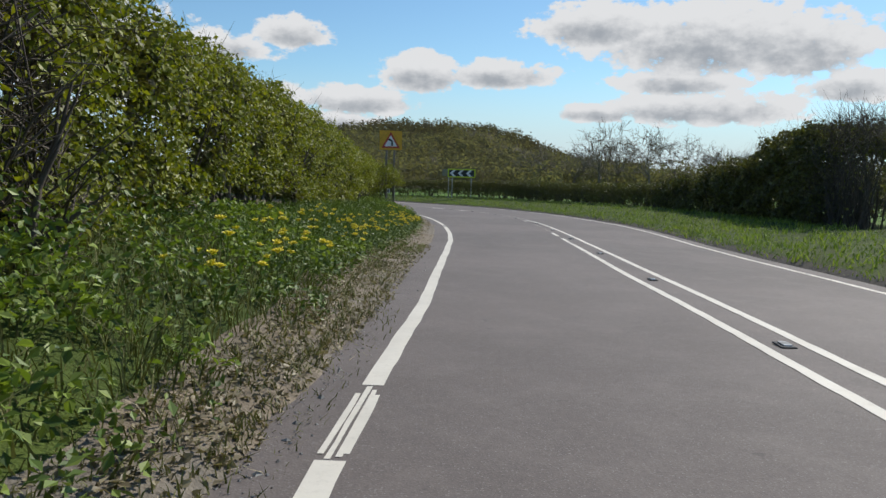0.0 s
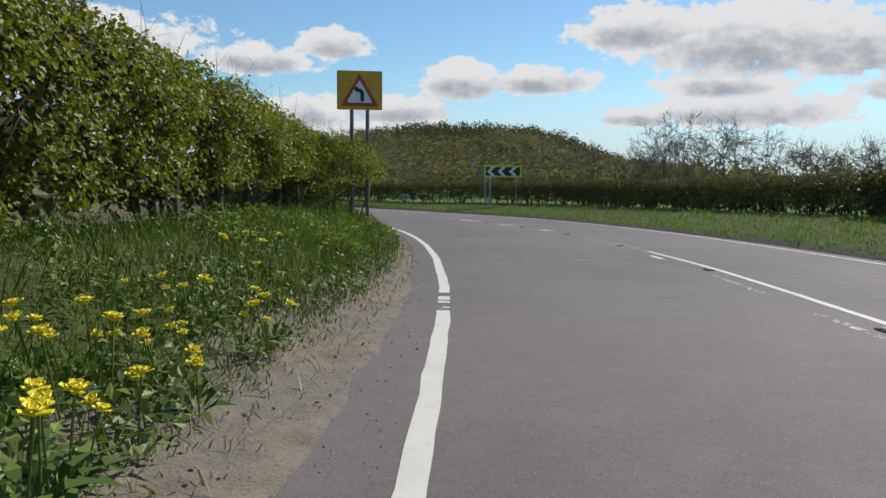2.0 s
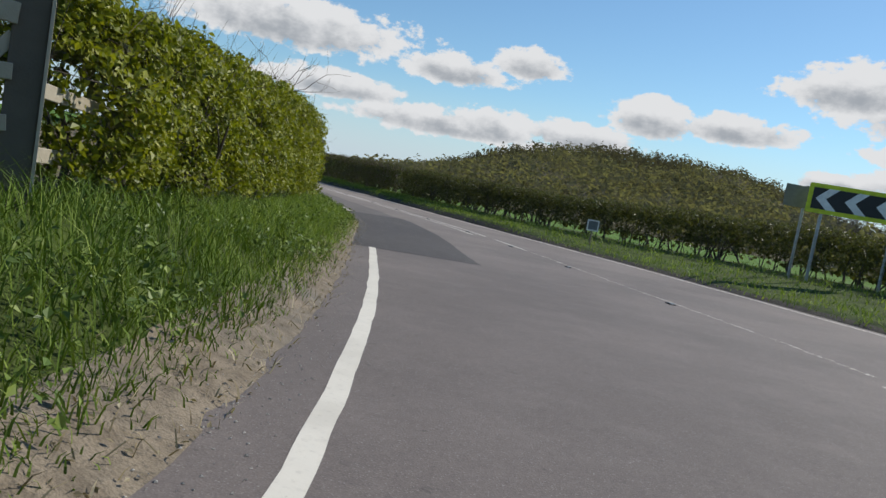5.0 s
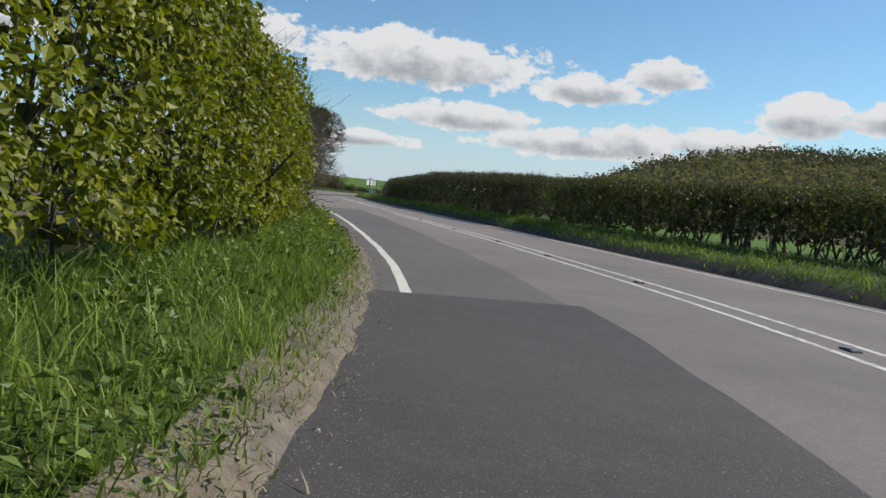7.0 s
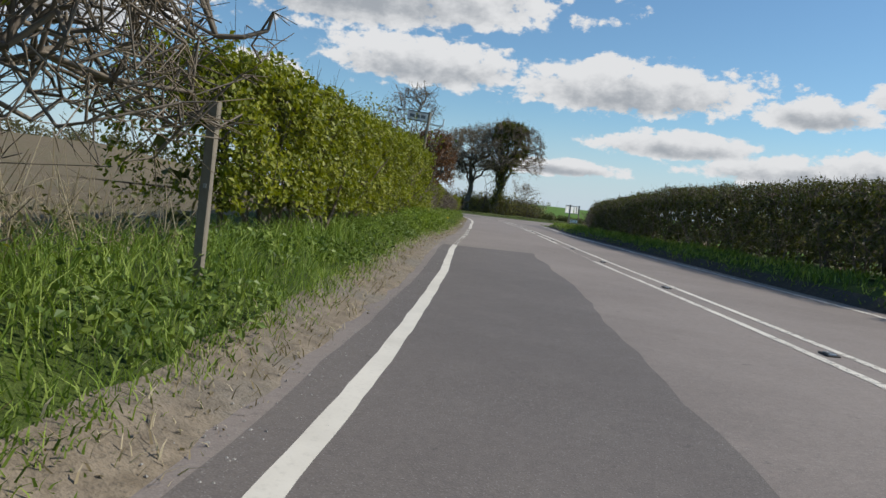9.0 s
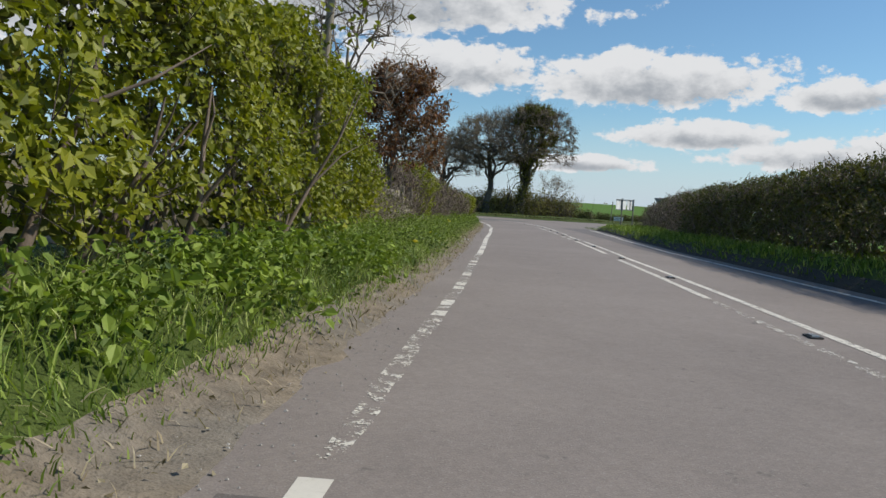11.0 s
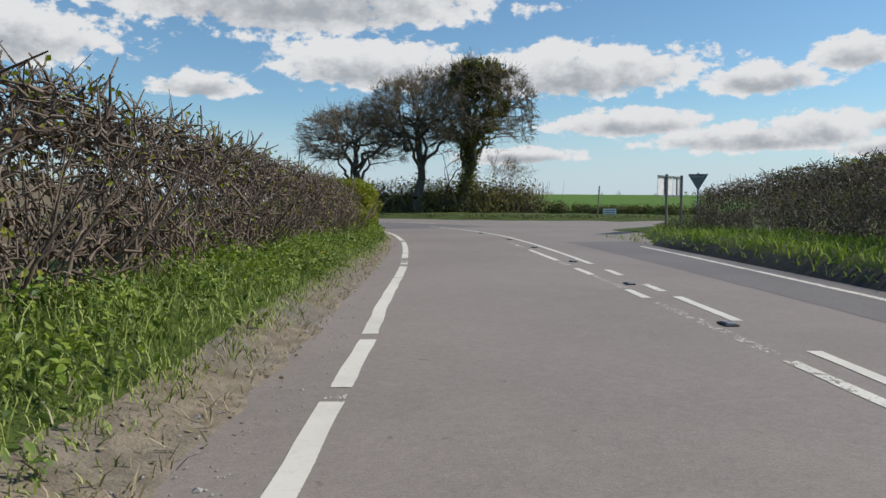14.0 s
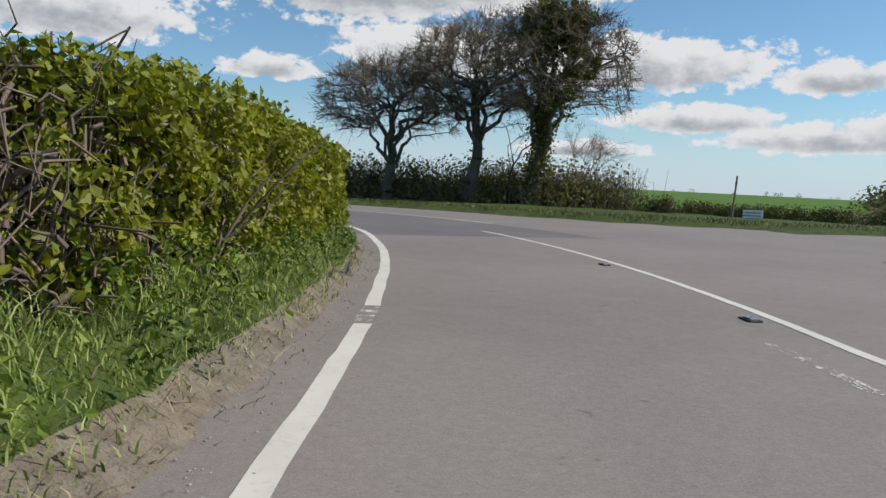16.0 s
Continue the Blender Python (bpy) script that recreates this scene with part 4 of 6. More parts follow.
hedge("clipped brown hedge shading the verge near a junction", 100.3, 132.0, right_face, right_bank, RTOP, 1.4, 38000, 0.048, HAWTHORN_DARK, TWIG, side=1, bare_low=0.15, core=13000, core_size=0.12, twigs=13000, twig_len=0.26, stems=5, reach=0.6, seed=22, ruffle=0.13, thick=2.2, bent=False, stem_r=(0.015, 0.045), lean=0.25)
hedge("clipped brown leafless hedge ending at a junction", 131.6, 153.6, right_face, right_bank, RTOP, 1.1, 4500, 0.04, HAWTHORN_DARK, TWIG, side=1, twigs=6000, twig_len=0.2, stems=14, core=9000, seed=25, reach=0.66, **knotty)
bush = dict(side=1, bare_low=0.1, twig_len=0.7, stems=4, bent=False, core_size=0.18)
hedge("low rounded dark green bush beside the far verge", 36.4, 42.9, lambda s: right_face(s) + 0.1, right_bank, ltop((36.4, 2.0), (38.5, 2.3), (41, 2.15), (42.9, 1.7)), 2.4, 8500, 0.085, HAWTHORN_DARK, TWIG_DARK, twigs=1600, core=3000, ruffle=0.4, seed=26, **bush)
hedge("rounded dark green bush of middle height behind the far verge", 31.2, 37.2, lambda s: right_face(s) + 0.2, right_bank, ltop((31.2, 2.7), (34, 2.95), (36, 2.75), (37.2, 2.2)), 2.8, 10000, 0.09, HAWTHORN_DARK, TWIG_DARK, twigs=1800, core=3600, ruffle=0.45, seed=27, **bush)
hedge("large tall dark green bush behind the far verge", 24.8, 32.2, lambda s: right_face(s) + 0.3, right_bank, ltop((24.8, 3.4), (27.5, 3.85), (30.5, 3.7), (32.2, 2.7)), 3.0, 16000, 0.095, HAWTHORN_DARK, TWIG_DARK, twigs=2600, core=5200, ruffle=0.5, seed=23, **bush)
hedge("tall leafless upright stems beside a large bush", 22.6, 26.0, lambda s: right_face(s) + 0.3, right_bank, ltop((22.6, 3.5), (26, 3.9)), 1.6, 500, 0.07, HAWTHORN_DARK, TWIG_DARK, side=1, bare_low=0.0, twigs=1500, twig_len=0.9, stems=26, seed=28, ruffle=0.3, thick=1.6, stem_r=(0.02, 0.045), lean=0.12)
hedge("thin leafless saplings by a field edge", 18.6, 20.8, lambda s: right_face(s) + 0.5, right_bank, ltop((18.6, 2.4), (19.8, 3.1), (20.8, 2.4)), 1.2, 250, 0.06, HAWTHORN_DARK, TWIG_DARK, side=1, bare_low=0.0, twigs=350, twig_len=0.7, stems=9, seed=29, ruffle=0.4, thick=1.4, stem_r=(0.015, 0.04), lean=0.2)
hedge("leafless scrubby bushes by a field edge", -6.0, 17.5, lambda s: right_face(s) + 0.6, right_bank, ltop((-6, 2.3), (10, 2.0), (17, 2.6)), 1.6, 3500, 0.07, HAWTHORN_DARK, TWIG_DARK, side=1, bare_low=0.1, twigs=5000, twig_len=0.9, stems=5, seed=24, ruffle=0.4, thick=1.5, bent=False, lean=0.3)


# ------------------------------------------------------------- grass
def build_grass():
    r = np.random.default_rng(31)
    n = 145000
    s = r.uniform(-1.5, 158, n)
    de, lf = dirt_edge(s), left_face(s)
    u = r.uniform(0, 1, n) ** 1.5
    o = de + 0.05 - u * (de - lf + 0.9) + 0.07 * wave(s * 3.0, s * 1.1, 4)
    keep = r.uniform(0, 1, n) < 0.08 + 0.92 * smooth((de + 0.02 - o) / 0.2)
    s, o = s[keep], o[keep]
    p = at(s, o, land(s, o) - 0.015)
    tuft = 0.5 + 0.5 * wave(s * 2.2, o * 2.8, 9)
    h = (0.07 + 0.19 * smooth((dirt_edge(s) - o) / 0.7)) * (0.5 + 0.8 * tuft) * tab(s, [-2, 26, 32, 58, 64, 100, 112, 130], [0.95, 1.0, 1.3, 1.3, 1.05, 1.05, 1.1, 0.85])
    se = r.uniform(-1.5, 158, 30000)
    oe = dirt_edge(se) + 0.05 - 0.62 * r.uniform(0, 1, 30000) ** 0.8 + 0.07 * wave(se * 3.0, se * 1.1, 4)
    p = np.concatenate([p, at(se, oe, land(se, oe) - 0.015)])
    h = np.concatenate([h, 0.085 * (0.6 + 0.6 * wave(se * 2.2, oe * 2.8, 9) ** 2)])
    sd = r.uniform(-1.5, 17, 5000)
    od = dirt_edge(sd) + r.uniform(0, 1, 5000) ** 1.6 * 0.5
    p = np.concatenate([p, at(sd, od, land(sd, od) - 0.01)])
    h = np.concatenate([h, r.uniform(0.04, 0.09, 5000)])
    every = np.concatenate([s, se, sd - 5]) + r.normal(0, 2.5, len(p))
    for pick, mat, text in ((every < 10, ROUGH_GRASS, "rough olive grass and dead stems on the near verge"), ((every >= 10) & (every < 60), SHADED_GRASS, "uneven grass below a hedge, with its shade in the green"),
                            ((every >= 60) & (every < 108), GRASS, "lush fresh grass growing on the near verge"), (every >= 108, PALE_GRASS, "paler thin grass growing below a clipped hedge")):
        solid("verge_grass", blades("verge_grass", p[pick], h[pick], 0.85, 0.0042, 32), mat, label=text, category="grass", kind="stuff")
    n = 32000
    s = r.uniform(5, 150, n)
    re, rf = right_edge(s) + 0.35, right_face(s)
    o = re + 0.08 + r.uniform(0, 1, n) ** 1.2 * (rf - re + 0.4)
    p = at(s, o, land(s, o) - 0.01)
    solid("verge_grass", blades("verge_grass", p, 0.13 + 0.10 * wave(s * 1.2, o * 1.7, 3), 0.9, 0.0125, 33), GRASS, label="rough grass growing on the far bank", category="grass", kind="stuff")
    n = 9000
    s = r.uniform(-1, 156, n)
    o = dirt_edge(s) + 0.25 - np.abs(r.normal(0, 0.35, n))
    p = at(s, o, land(s, o))
    solid("dry_stalks", blades("dry_stalks", p, 0.07, 1.6, 0.004, 34), STRAW, label="dry straw-coloured stalks lying along the verge edge", category="dry grass", kind="stuff")
    n = 100000
    s = np.concatenate([r.uniform(-1, 52, n // 2), r.uniform(52, 156, n // 2)])
    de, lf = dirt_edge(s), left_face(s)
    o = de - 0.05 - r.uniform(0, 1, n) * (de - lf + 0.4)
    keep = wave(s * 0.9, o * 1.6, 5) + 0.5 * wave(s * 3.3, o * 3, 8) > np.where(s < 52, 0.05, np.where(np.abs(s - 127) < 4, 0.45, 0.12))
    s, o = s[keep], o[keep]
    p = at(s, o, land(s, o) + r.uniform(0.02, 0.22, len(s)) * (1 + 1.6 * smooth((14 - s) / 8) * smooth((dirt_edge(s) - 0.5 - o) / 0.8)))
    solid("verge_weeds", leaves("verge_weeds", p, np.tile([[0, 0, 0.9]], (len(s), 1)), 0.034, seed=35, long=1.6), WEED, label="broad-leaved weeds among the verge grass", category="weeds", kind="stuff")
    # broad leaves of nettles and hogweed, in clumps
    clump = np.concatenate([r.uniform(1, 13, 60), r.uniform(28, 42, 40), r.uniform(44, 53, 14), r.uniform(81, 90, 12), r.uniform(107, 115, 55), r.uniform(115, 123, 26), r.uniform(123, 150, 60)])
    co = dirt_edge(clump) - 0.15 - r.uniform(0, 1, len(clump)) ** 0.8 * (dirt_edge(clump) - left_face(clump) - 0.1)
    per = 55
    s = np.repeat(clump, per) + r.normal(0, 0.16, len(clump) * per)
    o = np.repeat(co, per) + r.normal(0, 0.13, len(clump) * per)
    tall = np.repeat(r.uniform(0.16, 0.42, len(clump)), per)
    p = at(s, o, land(s, o) + tall * r.uniform(0.15, 1, len(s)) ** 0.6)
    solid("broad_leaved_plants", broad_leaves("broad_leaved_plants", p, np.where(s < 40, 0.045, np.where(s < 113, 0.058, 0.038)), seed=38), BROAD, label="clumps of young nettles and hogweed on the verge", category="plants", kind="stuff")
    n = 9500
    s = np.concatenate([r.uniform(-1, 17, n * 3 // 4), r.uniform(17, 150, n - n * 3 // 4)])
    o = r.uniform(dirt_edge(s) - np.where(s < 17, 0.4, 0.12), np.minimum(dirt_edge(s) + np.where(s < 17, 0.6, 0.42), kink(s) - 0.25))
    p = at(s, o, land(s, o) + 0.012)
    solid("leaf_litter", leaves("leaf_litter", p, np.tile([[0, 0, 1.6]], (n, 1)), np.where(s < 17, 0.03, 0.021), seed=36, long=1.5), DEAD_LEAF, label="curled brown dead leaves lying on bare earth", category="leaves", kind="stuff")
    n = 8000
    s = r.uniform(150, 182, n)
    edge = mouth_edge(s)
    o = edge + 0.3 + r.uniform(0, 1, n) ** 1.3 * 3.5
    p = at(s, o, land(s, o) - 0.02)
    solid("verge_grass", blades("verge_grass", p, 0.13 + 0.10 * wave(s * 1.2, o * 1.7, 3), 0.9, 0.015, 37), ROUGH_GRASS, label="rough tussocky grass round the side road", category="grass", kind="stuff")


build_grass()


# ------------------------------------------------------------- distance
def build_hill():
    a = np.radians(np.array([-70, -40, -26, -21, -18.5, -14.7, -10.9, -7, -3.3, 0.4, 2.2, 4.2, 7, 12, 18, 24, 32, 45]))
    e = np.array([-1, -1, -1, 2, 6.5, 15.0, 20.3, 21.8, 20.8, 19.8, 17.0, 12.0, 7.0, 5.2, 5.0, 4.6, 4.2, 4.0])
    fine = np.radians(np.arange(-70, 45.1, 1.0))
    far = 320
    top = np.interp(fine, a, e)
    verts, faces = [], []
    ks = [(0.5, -0.02), (0.62, 0.18), (0.78, 0.55), (0.92, 0.88), (1.0, 1.0), (1.25, 0.9)]
    for f, z in ks:
        for th, t in zip(fine, top):
            verts.append((-5 + far * f * math.sin(th), 5 + far * f * math.cos(th), t * z - 0.6 + (2.4 * math.sin(th * 23 + f * 9) * min(1, max(0, t) / 12) if 0.5 < f < 0.95 else 0)))
    n = len(fine)
    for j in range(len(ks) - 1):
        for i in range(n - 1):
            faces.append((j * n + i, j * n + i + 1, (j + 1) * n + i + 1, (j + 1) * n + i))
    solid("hill", mesh_from("hill", verts, faces), WOODS_FLOOR, label="long wooded hill beyond the fields", category="hill", kind="structure")
    r = np.random.default_rng(41)
    m = 2700
    th = np.radians(r.uniform(-23, 12, m))
    f = r.uniform(0.53, 1.02, m)
    zf = np.interp(f, [k[0] for k in ks], [k[1] for k in ks])
    z = np.interp(th, fine, top) * zf
    base = np.stack([-5 + far * f * np.sin(th), 5 + far * f * np.cos(th), z - 0.8], 1)
    size = r.uniform(4.2, 8.0, m) * (1 + 0.25 * (r.uniform(0, 1, m) > 0.93))
    k = 42
    d = r.normal(0, 1, (m, k, 3))
    d /= np.linalg.norm(d, axis=2)[:, :, None]
    d[:, :, 2] = np.abs(d[:, :, 2])
    spread = (size * 0.5)[:, None, None] * r.uniform(0.6, 1.0, (m, k, 1))
    p = (base[:, None] + d * spread * np.array([1, 1, 1.45])).reshape(-1, 3)
    ridge = np.repeat(f + 0.05 * np.sin(th * 40) > 0.86, k)
    for pick, mat, text in ((~ridge, WOODS, "olive-brown budding woodland on the near slope of a hill"), (ridge, WOODS_DARK, "dark leafless woodland along the ridge of a hill")):
        solid("hill_woods", leaves("hill_woods", p[pick], (d.reshape(-1, 3) * 1.2 + np.array([[0, -0.2, 0.4]]))[pick], np.repeat(size * 0.088, k)[pick], seed=42), mat, label=text, category="woodland", kind="stuff")


build_hill()


# ------------------------------------------------------------- trees
def grow(seed, height, radius, limbs=5, levels=4, fork=(3, 5), trunk=0.32, upward=0.25, wobble=0.22, shrink=0.68, lean=(0, 0), spread=0.75):
    """Branch pieces of a tree at the origin: starts, ends, radii at both, and the tips."""
    r = np.random.default_rng(seed)
    a, b, ra, rb, tips = [], [], [], [], []
    todo = [(np.zeros(3), np.array([lean[0], lean[1], 1.0]), height * trunk, radius, 0)]
    while todo:
        p, d, ln, rad, lv = todo.pop()
        d = d / np.linalg.norm(d)
        n = 5 if lv < 2 else 3 if lv < levels else 2
        pts = [p]
        for i in range(n):
            d = d + r.normal(0, wobble * (0.35 if lv == 0 else 1), 3) + np.array([0, 0, upward * (0.3 if lv else 0.5)])
            d = d / np.linalg.norm(d)
            q = p + d * ln / n
            r0, r1 = rad * (1 - 0.45 * i / n), rad * (1 - 0.45 * (i + 1) / n)
            if lv == 0 and i == 0:
                r0 *= 1.35
            a.append(p), b.append(q), ra.append(r0), rb.append(r1)
            p = q
            pts.append(p)
        if lv >= levels:
            tips.append(p)
            continue
        count = limbs if lv == 0 else r.integers(*fork)
        for j in range(count):
            at_end = j < 2
            start = p if at_end else pts[r.integers(max(1, n - 2), n + 1)]
            side = r.normal(0, 1, 3)
            side -= d * (side @ d)
            side /= np.linalg.norm(side)
            k = r.uniform(0.5, 1.25) * spread
            nd = d * (1 - 0.35 * k) + side * k
            todo.append((start, nd, ln * r.uniform(0.75, 1.1) * (shrink if lv else 0.95), rad * 0.55 * r.uniform(0.6, 0.95), lv + 1))
    return np.array(a), np.array(b), np.array(ra), np.array(rb), np.array(tips)


def tree(label, place_, turn, seed, height, radius, bark, leaf=None, leaf_size=0.08, per_tip=0, cloud=0.5, ivy=None, category="tree", group="", thin=0.004, spray=None, **shape):
    m = Matrix.Translation([float(v) for v in place_]) @ Matrix.Rotation(turn, 4, "Z")
    ob = thing("tree", m, label=label, category=category, group=group)
    a, b, ra, rb, tips = grow(seed, height, radius, **shape)
    scale = height / max(b[:, 2].max(), 0.1)
    a, b, tips = a * scale, b * scale, tips * scale
    big = ra > radius * 0.35
    attach("trunk", tubes("trunk", a[big], b[big], ra[big], rb[big], 9), bark, ob)
    attach("branch_mass", tubes("branch_mass", a[~big], b[~big], np.maximum(ra[~big], thin), np.maximum(rb[~big], thin * 0.6), 4), bark, ob, kind="stuff")
    r = np.random.default_rng(seed + 1)
    if spray:
        per, length, rad, mat = spray
        k = np.where(ra < radius * 0.2)[0]
        k = r.choice(k, len(k) * per)
        u = r.uniform(0.2, 1, len(k))[:, None]
        p = a[k] * (1 - u) + b[k] * u
        d = b[k] - a[k]
        d = d / np.linalg.norm(d, axis=1)[:, None] + r.normal(0, 0.6, p.shape)
        q = p + d * (length * r.uniform(0.4, 1.2, len(k)))[:, None]
        attach("twig_spray", tubes("twig_spray", p, q, np.full(len(k), rad), np.full(len(k), rad * 0.45), 3), mat, ob, kind="stuff")
    if leaf and per_tip:
        fine = np.where(ra < radius * 0.5)[0]
        k = r.choice(fine, len(tips) * per_tip)
        u = r.uniform(0, 1, len(k))[:, None]
        p = a[k] * (1 - u) + b[k] * u + r.normal(0, cloud, (len(k), 3))
        attach("crown", leaves("crown", p, np.tile([[0, 0, 0.5]], (len(p), 1)), leaf_size, droop=0.8, seed=seed), leaf, ob, kind="stuff")
    if ivy:
        count, low, high, wide = ivy
        k = r.integers(0, len(a), count * 6)
        u = r.uniform(0, 1, count * 6)[:, None]
        p = a[k] * (1 - u) + b[k] * u
        keep = (p[:, 2] > low * height) & (p[:, 2] < high * height) & (np.hypot(p[:, 0], p[:, 1]) < wide * height) & (ra[k] > radius * 0.03)
        p = p[keep][:count]
        p = p + r.normal(0, 0.26, p.shape)
        attach("ivy", leaves("ivy", p, r.normal(0, 0.6, p.shape) + np.array([[0, 0, 0.3]]), 0.13, seed=seed + 2), IVY, ob, "dense dark ivy over the limbs", kind="stuff")
    return ob


def stand(x, y, deeper=0.15):
    """The ground under a place, by the road's own measures."""
    d = ((LINE - (x, y)) ** 2).sum(1)
    i = int(np.argmin(d))
    e = np.array((x, y)) - LINE[i]
    o = float(e @ np.array((TANGENT[i][1], -TANGENT[i][0])))
    s = float(ALONG[i])
    return float(road_z(s) + land(s, o)) - deeper


def dome_tree(label, x, y, seed, height, wide, low, radius, bark, lean=(0.0, 0.0), limbs=9, ivy=None, category="tree", counts=(170, 620), twigs=10000, leaf=None, fine=1.0, first=4):
    """A broad old tree: limbs that fan out to a rounded crown, filled with ever finer twigs."""
    r = np.random.default_rng(seed)
    ob = thing("tree", Matrix.Translation((x, y, stand(x, y))), label=label, category=category)
    mid = np.array([lean[0], lean[1], (low + height) / 2])
    radii = np.array([wide, wide, (height - low) / 2])
    seg = [[], [], [], []]

    def run(start, control, end, r0, r1, n, shake):
        pts = []
        p = np.array(start, float)
        for i in range(n):
            u = (i + 1) / n
            q = (1 - u) ** 2 * start + 2 * u * (1 - u) * control + u * u * end + (r.normal(0, shake, 3) if i < n - 1 else 0)
            for l, v in zip(seg, (p, q, r0 + (r1 - r0) * i / n, r0 + (r1 - r0) * (i + 1) / n)):
                l.append(v)
            pts.append(q)
            p = q
        return pts

    top = np.array([lean[0] * 0.9, lean[1] * 0.9, low + (height - low) * 0.55])
    stem = [np.zeros(3)] + run(np.zeros(3), np.array([lean[0] * 0.15, lean[1] * 0.15, low * 0.8]), top, radius * 1.15, radius * 0.4, 9, 0.12 * fine ** 1.5)
    nodes = stem[first:]
    for i in range(limbs):
        az, up = i * 2.4 + r.uniform(-0.4, 0.4), r.uniform(-0.25, 0.95)
        d = np.array([math.cos(az) * math.sqrt(1 - up * up), math.sin(az) * math.sqrt(1 - up * up), up])
        end = mid + d * radii * r.uniform(0.72, 0.92)
        start = stem[first + int(r.integers(0, 9 - first))]
        control = (start + end) / 2 + np.array([0, 0, r.uniform(0.1, 0.9)]) - d * 0.4
        nodes = nodes + run(start, control, end, radius * r.uniform(0.3, 0.5), 0.03 * fine, 8, 0.16 * fine)
    thick = len(seg[0])
    for count, inner, r0, r1, n in ((counts[0], 0.45, 0.05 * fine, 0.02 * fine, 4), (counts[1], 0.65, 0.022 * fine, 0.012 * fine, 3)):
        pool = np.array(nodes)
        d = r.normal(0, 1, (count, 3))
        d /= np.linalg.norm(d, axis=1)[:, None]
        d[:, 2] = np.where(d[:, 2] < -0.55, -d[:, 2], d[:, 2])
        for e in mid + d * radii * r.uniform(inner, 1.0, count)[:, None]:
            gap = np.linalg.norm((pool - e) * [1, 1, 0.8], axis=1) + np.where(pool[:, 2] > e[2] + 0.3, 1.5, 0)
            start = pool[int(np.argmin(gap))]
            nodes = nodes + run(start, (start + e) / 2 + r.normal(0, 0.25, 3) + [0, 0, 0.15], e, r0, r1, n, 0.07)
    a, b = np.array(seg[0]), np.array(seg[1])
    ra, rb = np.array(seg[2]), np.array(seg[3])
    attach("trunk", tubes("trunk", a[:9], b[:9], ra[:9], rb[:9], 10), bark, ob)
    attach("limb_mass", tubes("limb_mass", a[9:thick], b[9:thick], ra[9:thick], rb[9:thick], 7), bark, ob, kind="stuff")
    attach("branch_mass", tubes("branch_mass", a[thick:], b[thick:], ra[thick:], rb[thick:], 4), OAK_TWIG, ob, kind="stuff")
    k = r.integers(thick, len(a), twigs)
    out = (b[k] - mid) / radii
    out = out / np.maximum(np.linalg.norm(out, axis=1), 0.1)[:, None] * 0.7 + r.normal(0, 0.55, out.shape)
    attach("twig_spray", tubes("twig_spray", b[k], b[k] + out * (fine * r.uniform(0.2, 0.6, len(k)))[:, None], np.full(len(k), 0.0125 * fine), np.full(len(k), 0.007 * fine), 3), SPRAY, ob, kind="stuff")
    if leaf:
        mat, count, size = leaf
        k = r.integers(thick, len(a), count)
        p = a[k] + (b[k] - a[k]) * r.uniform(0, 1, (count, 1)) + r.normal(0, 0.07, (count, 3))
        attach("crown", leaves("crown", p, r.normal(0, 0.5, p.shape) + [[0, 0, 0.2]], size, droop=0.9, seed=seed, long=1.8), mat, ob, kind="stuff")
    if ivy:
        count, z0, z1, reach = ivy
        k = r.integers(0, len(a), count * 5)
        p = a[k] + (b[k] - a[k]) * r.uniform(0, 1, (len(k), 1))
        axis = np.array([np.interp(p[:, 2], [0, top[2], height], [0, top[0], top[0]]), np.interp(p[:, 2], [0, top[2], height], [0, top[1], top[1]])]).T
        wide_at = reach * (0.35 + 0.65 * smooth((p[:, 2] - z0) / (0.35 * (z1 - z0)))) * (1 + 0.3 * wave(p[:, 2] * 1.3, p[:, 0], seed))
        keep = (p[:, 2] > z0) & (p[:, 2] < z1) & (np.linalg.norm(p[:, :2] - axis, axis=1) < wide_at)
        p = p[keep][:count]
        p = np.concatenate([p, np.repeat(a[:9], count // 60, 0) + r.normal(0, radius * 0.7, (9 * (count // 60), 3)) * [1, 1, 1.6]])
        p = p + r.normal(0, 0.16, p.shape)
        attach("ivy", leaves("ivy", p, r.normal(0, 0.6, p.shape) + np.array([[0, 0, 0.3]]), 0.15, seed=seed + 2), IVY, ob, "dense olive ivy over the limbs", kind="stuff")
    return ob


dome_tree("big bare oak smothered in dense olive ivy", -98.5, 154.3, 5, 13.0, 5.2, 3.6, 0.46, BARK, (1.0, 0.7), 14, (26000, 2.4, 12.4, 2.2), counts=(210, 760), twigs=9500)
dome_tree("old spreading bare oak just coming into bud", -100.85, 151.45, 8, 11.8, 5.3, 3.4, 0.42, BARK, (-0.1, 0.0), 13, (1500, 5.0, 8.5, 1.0), counts=(210, 760), twigs=9500)
dome_tree("broad bare oak leaning over the bend", -104.8, 147.6, 23, 9.2, 5.2, 3.0, 0.34, BARK, (0.3, 0.2), 13, counts=(200, 700), twigs=9000)
tree("slender bare tree leaning out beside the oaks", (-96.7, 155.9, stand(-96.7, 155.9)), 1.0, 14, 5.6, 0.11, OAK_TWIG, lean=(0.95, 0.4), limbs=6, levels=4, fork=(3, 5), trunk=0.35, wobble=0.22, shrink=0.7, spray=(2, 0.4, 0.007, SPRAY))
